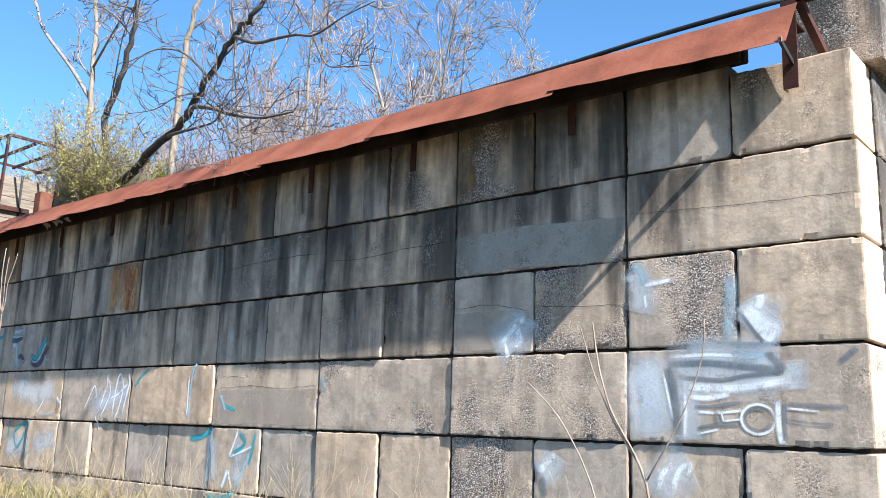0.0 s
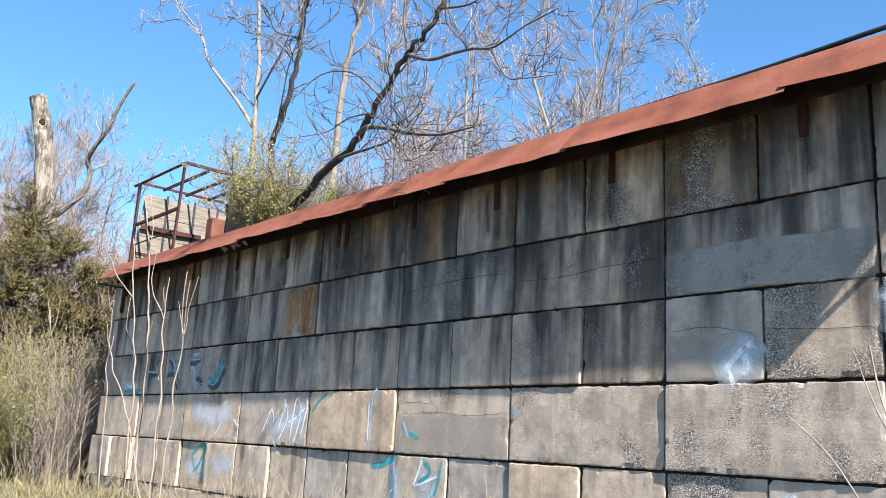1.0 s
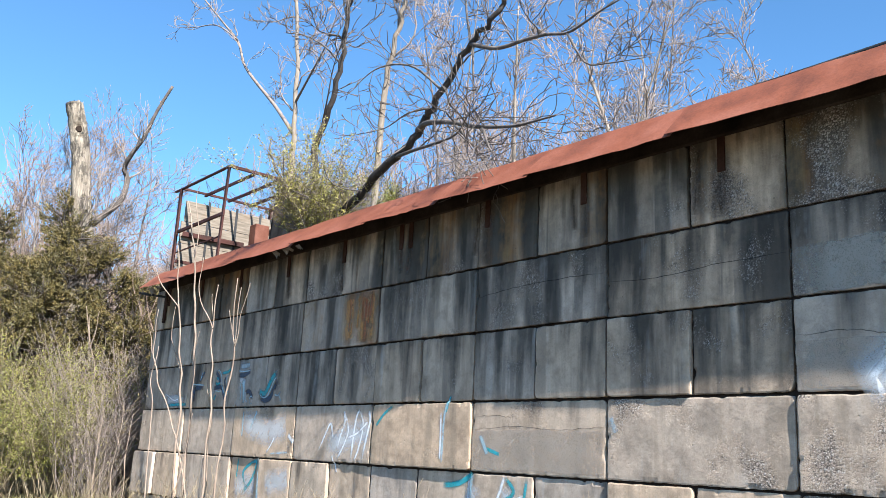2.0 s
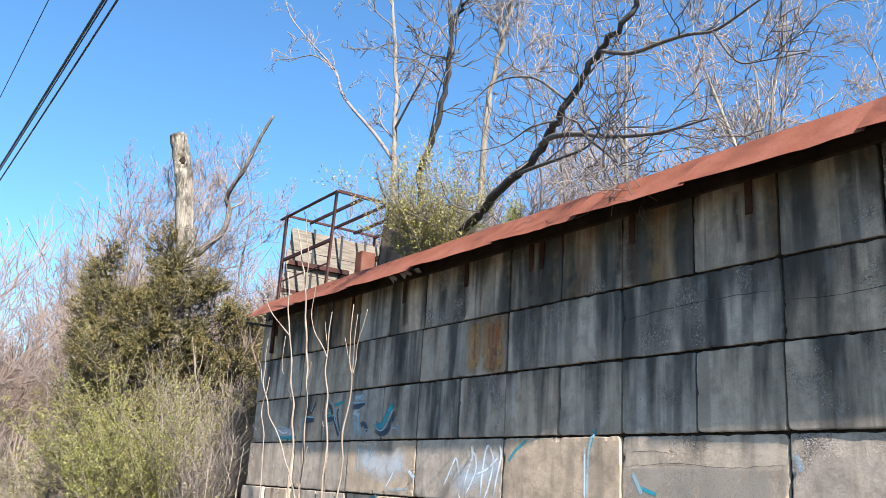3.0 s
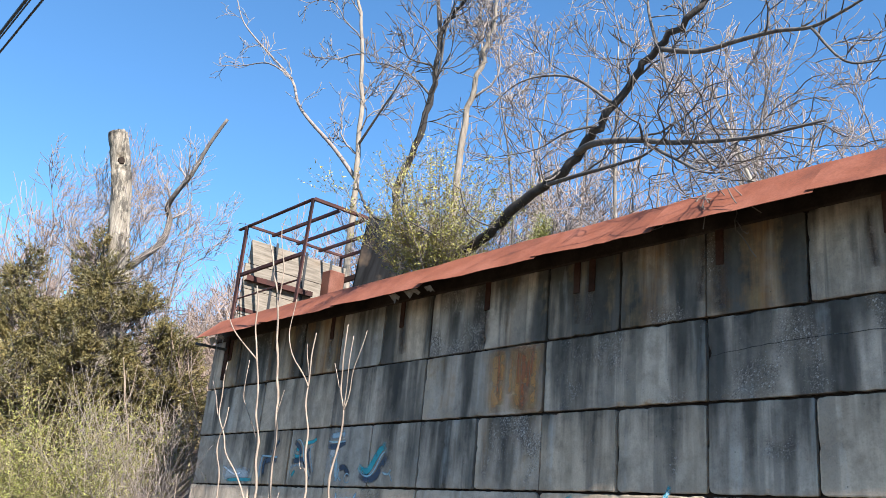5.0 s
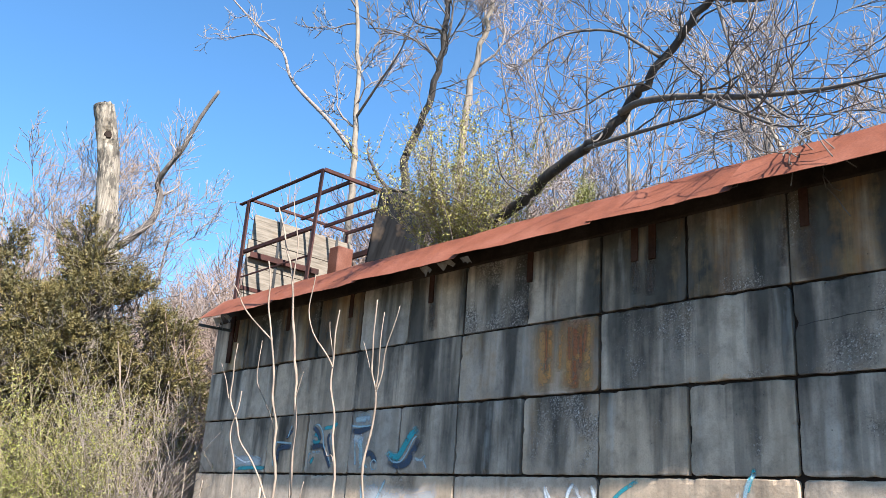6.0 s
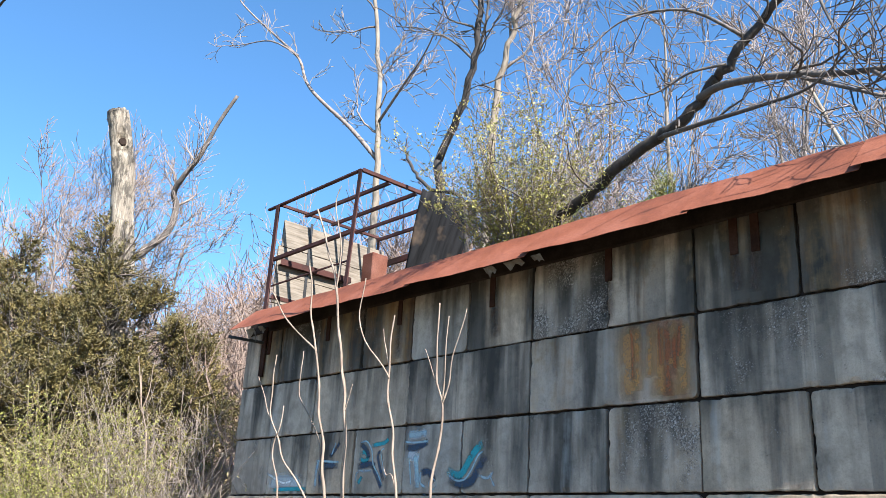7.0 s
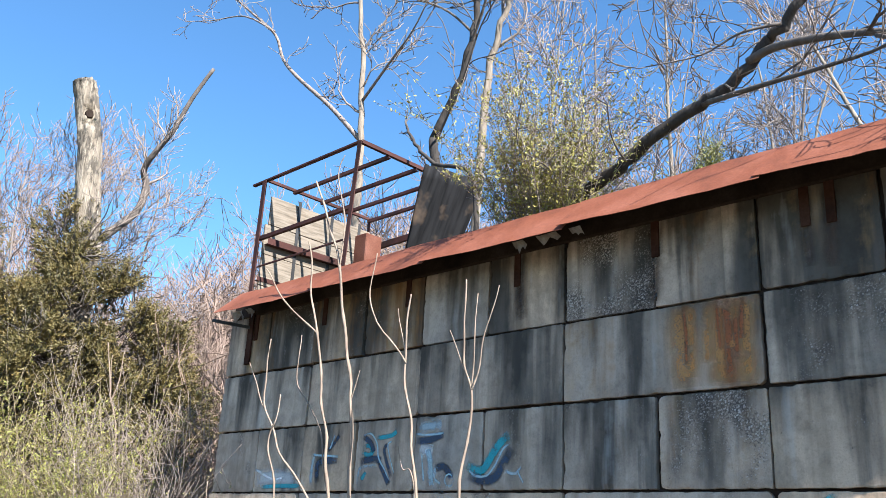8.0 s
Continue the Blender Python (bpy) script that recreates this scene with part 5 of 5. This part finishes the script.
LETTER_T = [
    ("K", 0.06, [(-14.34, 2.64), (-14.15, 2.64), (-13.97, 2.69)]),
    ("L", 0.02, [(-14.37, 2.71), (-14.19, 2.69), (-13.96, 2.7)]),
    ("B", 0.08, [(-14.31, 2.77), (-14.0, 2.78)]),
    ("L", 0.06, [(-14.18, 2.57), (-14.13, 2.42), (-14.1, 2.21)]),
    ("H", 0.1, [(-14.3, 2.58), (-14.1, 2.52)]),
    ("L", 0.02, [(-14.26, 2.53), (-14.21, 2.25)]),
    ("K", 0.06, [(-14.05, 2.36), (-13.94, 2.38), (-13.83, 2.28)]),
    ("B", 0.03, [(-14.05, 2.41), (-14.06, 2.28), (-13.98, 2.22)]),
    ("L", 0.014, [(-13.81, 2.25), (-13.83, 2.21), (-13.86, 2.2), (-13.9, 2.21), (-13.92, 2.25), (-13.91, 2.29), (-13.87, 2.31), (-13.83, 2.29), (-13.81, 2.25)]),
]
LETTER_V = [
    ("T", 0.07, [(-13.65, 2.4), (-13.55, 2.34), (-13.43, 2.35), (-13.33, 2.47), (-13.24, 2.57), (-13.14, 2.64)]),
    ("L", 0.02, [(-13.65, 2.37), (-13.53, 2.29), (-13.39, 2.29), (-13.3, 2.37), (-13.2, 2.52), (-13.12, 2.56)]),
    ("K", 0.075, [(-13.62, 2.3), (-13.46, 2.25), (-13.29, 2.27), (-13.21, 2.37), (-13.1, 2.52)]),
    ("B", 0.03, [(-13.19, 2.33), (-13.06, 2.3), (-12.99, 2.36)]),
    ("B", 0.02, [(-13.03, 2.32), (-12.96, 2.22)]),
]
ZIGZAG_TAG = [
    ("W", 0.03, [(-11.88, 1.57), (-11.75, 1.76), (-11.63, 1.91), (-11.55, 1.72)]),
    ("W", 0.035, [(-11.45, 1.58), (-11.38, 1.76), (-11.3, 1.93), (-11.32, 2.06)]),
    ("W", 0.03, [(-11.32, 2.06), (-11.21, 1.84), (-11.29, 1.65), (-11.43, 1.47)]),
    ("W", 0.035, [(-11.11, 1.47), (-11.09, 1.73), (-11.05, 1.99), (-10.98, 2.08)]),
    ("W", 0.03, [(-10.98, 2.07), (-10.89, 1.89), (-10.96, 1.62), (-11.04, 1.46)]),
    ("W", 0.035, [(-10.87, 1.48), (-10.81, 1.73), (-10.75, 1.95), (-10.79, 2.07)]),
    ("W", 0.025, [(-11.55, 1.52), (-11.45, 1.31)]),
    ("W", 0.03, [(-11.23, 1.73), (-11.0, 1.8), (-10.8, 1.93)]),
    ("H", 0.24, [(-11.68, 1.61), (-11.2, 1.75), (-10.77, 1.86)]),
]
LINE_TAG = [
    ("L", 0.03, [(-9.25, 2.19), (-9.33, 2.0), (-9.35, 1.5)]),
    ("W", 0.025, [(-9.39, 2.04), (-9.38, 1.54)]),
    ("T", 0.03, [(-9.25, 2.22), (-9.31, 2.04)]),
    ("T", 0.03, [(-10.29, 2.12), (-10.47, 2.02), (-10.61, 1.89)]),
    ("L", 0.04, [(-8.75, 1.8), (-8.64, 1.61)]),
    ("T", 0.03, [(-8.68, 1.67), (-8.46, 1.61)]),
    ("B", 0.05, [(-7.02, 1.98), (-6.96, 1.84)]),
]
ANGULAR_TAG = [
    ("L", 0.06, [(-8.87, 1.41), (-8.91, 1.07), (-8.93, 0.74)]),
    ("W", 0.025, [(-8.92, 1.38), (-8.94, 1.03)]),
    ("T", 0.05, [(-9.34, 1.27), (-9.11, 1.29), (-8.85, 1.4)]),
    ("W", 0.035, [(-8.37, 1.41), (-8.44, 1.24), (-8.52, 1.08)]),
    ("W", 0.03, [(-8.52, 1.08), (-8.3, 1.15), (-8.1, 1.22)]),
    ("T", 0.035, [(-8.37, 1.39), (-8.24, 1.25), (-8.43, 1.13)]),
    ("L", 0.06, [(-8.13, 1.19), (-8.23, 0.97), (-8.35, 0.75)]),
    ("T", 0.03, [(-8.06, 1.38), (-8.1, 1.16), (-8.16, 1.01)]),
    ("W", 0.05, [(-8.52, 0.95), (-8.57, 0.83), (-8.62, 0.73)]),
    ("W", 0.03, [(-8.52, 0.95), (-8.43, 0.74)]),
    ("T", 0.05, [(-8.86, 0.64), (-8.59, 0.64), (-8.34, 0.68)]),
    ("H", 0.2, [(-8.87, 1.29), (-8.82, 0.79)]),
    ("H", 0.16, [(-8.32, 1.31), (-8.36, 0.82)]),
]
PALE_TAG = [
    ("T", 0.04, [(-13.83, 0.97), (-13.94, 1.22), (-13.57, 1.37), (-13.68, 1.1), (-13.91, 0.93)]),
    ("L", 0.05, [(-13.5, 1.43), (-13.39, 0.83)]),
    ("H", 0.3, [(-14.21, 1.0), (-13.58, 1.06)]),
    ("H", 0.3, [(-14.11, 1.97), (-13.33, 1.8), (-12.76, 1.88)]),
    ("L", 0.03, [(-14.05, 2.1), (-14.04, 1.72)]),
    ("W", 0.025, [(-13.26, 1.5), (-13.12, 1.64), (-13.06, 1.73)]),
    ("B", 0.03, [(-13.17, 1.49), (-12.67, 1.52)]),
    ("L", 0.03, [(-13.63, 2.1), (-13.79, 1.84)]),
    ("W", 0.05, [(-12.69, 1.76), (-12.53, 1.66)]),
    ("H", 0.25, [(-13.23, 1.07), (-12.59, 1.17)]),
    ("T", 0.03, [(-14.13, 1.4), (-14.15, 1.13)]),
]
ARROW = [
    ("H", 0.26, [(-3.24, 2.12), (-3.24, 1.8), (-3.22, 1.46)]),
    ("H", 0.3, [(-3.1, 2.0), (-2.7, 1.97), (-2.2, 1.95)]),
    ("H", 0.2, [(-2.92, 1.9), (-2.9, 1.46)]),
    ("H", 0.3, [(-3.31, 2.05), (-3.21, 1.79), (-3.19, 1.51)]),
    ("H", 0.2, [(-2.97, 2.1), (-2.61, 2.11), (-2.2, 2.08)]),
    ("H", 0.16, [(-2.12, 2.04), (-2.1, 1.83)]),
    ("W", 0.028, [(-3.06, 2.08), (-2.7, 2.09), (-2.36, 2.06)]),
    ("G", 0.045, [(-3.07, 2.02), (-2.79, 2.03), (-2.49, 2.0), (-2.18, 1.96)]),
    ("G", 0.03, [(-3.0, 1.93), (-2.66, 1.9), (-2.45, 1.93), (-2.18, 1.95)]),
    ("G", 0.045, [(-2.3, 2.1), (-2.23, 2.03), (-2.17, 1.96)]),
    ("B", 0.08, [(-2.55, 2.1), (-2.42, 2.08), (-2.3, 2.11)]),
    ("G", 0.055, [(-3.07, 2.0), (-3.02, 1.83), (-2.99, 1.49)]),
    ("W", 0.02, [(-3.11, 1.98), (-3.07, 1.79), (-3.03, 1.6)]),
    ("W", 0.06, [(-2.95, 1.86), (-2.71, 1.84), (-2.45, 1.85), (-2.13, 1.9)]),
    ("W", 0.04, [(-2.91, 1.78), (-2.75, 1.77), (-2.58, 1.8)]),
    ("W", 0.03, [(-2.93, 1.83), (-2.93, 1.66), (-2.94, 1.47)]),
    ("G", 0.035, [(-1.8, 2.01), (-1.74, 2.06), (-1.68, 2.11)]),
]
WORD = [
    ("G", 0.024, [(-2.86, 1.7), (-2.69, 1.71), (-2.48, 1.74)]),
    ("W", 0.02, [(-2.85, 1.67), (-2.69, 1.66), (-2.48, 1.68)]),
    ("G", 0.024, [(-2.84, 1.54), (-2.72, 1.57), (-2.5, 1.58)]),
    ("W", 0.016, [(-2.86, 1.5), (-2.76, 1.52), (-2.67, 1.54)]),
    ("W", 0.015, [(-2.64, 1.6), (-2.48, 1.62)]),
    ("G", 0.026, [(-2.69, 1.69), (-2.68, 1.58)]),
    ("W", 0.014, [(-2.65, 1.67), (-2.63, 1.6)]),
    ("W", 0.02, [(-2.375 + 0.125 * math.cos(k * math.pi / 4), 1.62 + 0.105 * math.sin(k * math.pi / 4)) for k in range(9)]),
    ("G", 0.02, [(-2.375 + 0.095 * math.cos(k * math.pi / 4), 1.62 + 0.08 * math.sin(k * math.pi / 4)) for k in range(9)]),
    ("W", 0.04, [(-2.23, 1.76), (-2.23, 1.59), (-2.21, 1.45)]),
    ("G", 0.03, [(-2.19, 1.75), (-2.19, 1.59), (-2.19, 1.47)]),
    ("G", 0.024, [(-2.18, 1.73), (-1.98, 1.72), (-1.76, 1.71)]),
    ("G", 0.016, [(-2.18, 1.62), (-2.02, 1.6), (-1.84, 1.59)]),
    ("W", 0.014, [(-2.17, 1.7), (-1.95, 1.68)]),
]
SPLASH = [
    ("B", 0.08, [(-2.54, 2.7), (-2.55, 2.46), (-2.58, 2.19)]),
    ("H", 0.22, [(-2.39, 2.28), (-2.33, 2.38), (-2.21, 2.31)]),
    ("W", 0.16, [(-2.44, 2.47), (-2.37, 2.36), (-2.29, 2.28), (-2.18, 2.22)]),
    ("W", 0.07, [(-2.35, 2.4), (-2.32, 2.48), (-2.32, 2.52)]),
    ("W", 0.06, [(-2.33, 2.25), (-2.27, 2.19), (-2.23, 2.27)]),
    ("G", 0.026, [(-2.48, 2.4), (-2.37, 2.24), (-2.31, 2.17)]),
    ("H", 0.2, [(-3.37, 2.83), (-3.27, 2.59), (-3.3, 2.44)]),
    ("B", 0.06, [(-3.36, 2.84), (-3.28, 2.77), (-3.25, 2.66)]),
    ("W", 0.035, [(-3.27, 2.66), (-3.15, 2.67), (-3.0, 2.69)]),
    ("W", 0.025, [(-3.25, 2.59), (-3.24, 2.48)]),
]
SCRIBBLE = [
    ("H", 0.3, [(-4.75, 2.2), (-4.5, 2.35), (-4.4, 2.5)]), ("W", 0.07, [(-4.54, 2.44), (-4.47, 2.3), (-4.51, 2.2)]), ("W", 0.06, [(-4.68, 2.22), (-4.56, 2.35), (-4.41, 2.47)]),
    ("H", 0.3, [(-3.2, 1.0), (-3.05, 1.2), (-2.9, 1.28)]), ("W", 0.05, [(-3.18, 1.06), (-3.13, 1.2), (-3.05, 1.26)]), ("W", 0.05, [(-3.06, 1.06), (-3.01, 1.21), (-2.93, 1.29)]), ("W", 0.04, [(-2.93, 1.18), (-2.9, 1.3)]),
    ("H", 0.2, [(-4.25, 1.1), (-4.15, 1.2), (-4.1, 1.3)]), ("W", 0.06, [(-4.26, 1.14), (-4.18, 1.23), (-4.09, 1.3)]), ("G", 0.05, [(-4.24, 1.11), (-4.2, 0.96)]),
]
CRACKS = [
    [(-3.39, 3.26), (-2.72, 3.23), (-2.07, 3.21), (-1.6, 3.2)], [(-5.21, 2.59), (-4.85, 2.6), (-4.59, 2.57), (-4.36, 2.51)],
    [(-8.92, 1.85), (-8.23, 1.89), (-7.63, 1.86), (-7.1, 1.89)], [(-7.06, 3.23), (-6.5, 3.2), (-5.86, 3.24), (-5.27, 3.25)],
    [(-8.88, 3.26), (-8.4, 3.31), (-7.8, 3.33), (-7.1, 3.32)], [(-4.3, 2.56), (-3.9, 2.53), (-3.45, 2.52)], [(-8.8, 1.99), (-8.5, 2.0), (-8.3, 1.98)],
]


def build_marks():
    for label, marks in (
        ("faded blue-black graffiti letter with pale blue outline", LETTER_F),
        ("teal and blue-black graffiti letter outlined in pale blue", LETTER_R),
        ("dark capped graffiti letter with a pale blue stem and curl", LETTER_T),
        ("wide teal and blue-black graffiti tick with pale outline", LETTER_V),
        ("white sprayed zigzag graffiti tag on sunlit concrete", ZIGZAG_TAG),
        ("thin pale blue and teal sprayed lines on concrete", LINE_TAG),
        ("bright teal and white angular graffiti tag on concrete", ANGULAR_TAG),
        ("faint pale blue and white graffiti scribble on concrete", PALE_TAG),
        ("grey sprayed arrow with white shading on concrete", ARROW),
        ("the word HOT in grey letters outlined in white", WORD),
        ("white and pale blue paint splashes across block joints", SPLASH),
        ("white sprayed scribbles on worn concrete", SCRIBBLE),
    ):
        g = thing("graffiti")
        tagged(g, label, "graffiti")
        marks = sorted(marks, key=lambda m: "HWBTKLG".index(m[0]))
        for i, (key, width, path) in enumerate(marks):
            stroke("stroke", path, width * 1.6, PAINTS[key], g, 0.0, 0.0006 + 0.00012 * i)
    wall = bpy.data.objects["wall_front"]
    runs = random.Random(6)
    for x, w, low, key in ((-11.40, 0.36, 2.92, "O"), (-11.30, 0.14, 3.0, "O"), (-10.98, 0.46, 2.91, "O"), (-11.06, 0.22, 2.95, "O"), (-10.84, 0.20, 2.93, "O"), (-11.16, 0.12, 3.1, "O"),
                           (-11.0, 0.13, 2.93, "R"), (-10.93, 0.08, 3.1, "R"), (-10.87, 0.07, 3.25, "R"), (-11.36, 0.05, 3.1, "R"), (-11.08, 0.05, 3.2, "R")):
        drift = runs.uniform(-0.025, 0.025)
        stroke("rust_run", [(x, 3.585), (x + drift, 3.3), (x + drift * runs.uniform(0, 2), low)], w, PAINTS[key], wall, 0.01, 0.0008 if key == "R" else 0.0005)
    # brown damp below the roof straps
    for x, w, low in ((-3.93, 0.16, 3.75), (-5.82, 0.26, 3.64), (-6.05, 0.12, 3.7), (-7.35, 0.16, 3.7), (-7.5, 0.10, 3.8), (-8.75, 0.24, 3.63), (-8.9, 0.12, 3.75), (-10.15, 0.16, 3.7), (-10.34, 0.14, 3.72), (-11.6, 0.2, 3.66), (-13.1, 0.2, 3.7), (-14.6, 0.2, 3.65)):
        drift = runs.uniform(-0.03, 0.03)
        stroke("damp_run", [(x, 4.3), (x + drift, 4.0), (x + drift * 2, low)], w, PAINTS["D"], wall, 0.01, 0.0004)
    for path in CRACKS:
        stroke("crack", path, 0.010, PAINTS["C"], wall, 0.012)
    for key, width, path in (("M", 0.40, [(-5.23, 3.08), (-4.7, 3.10), (-4.3, 3.10), (-3.43, 3.06)]), ("N", 0.40, [(-8.9, 1.65), (-8.2, 1.66), (-7.1, 1.66)]),
                             ("N", 0.36, [(-5.2, 2.36), (-4.8, 2.37), (-4.37, 2.33)])):
        stroke("skim_patch", path, width, PAINTS[key], wall, 0.015)


build_marks()
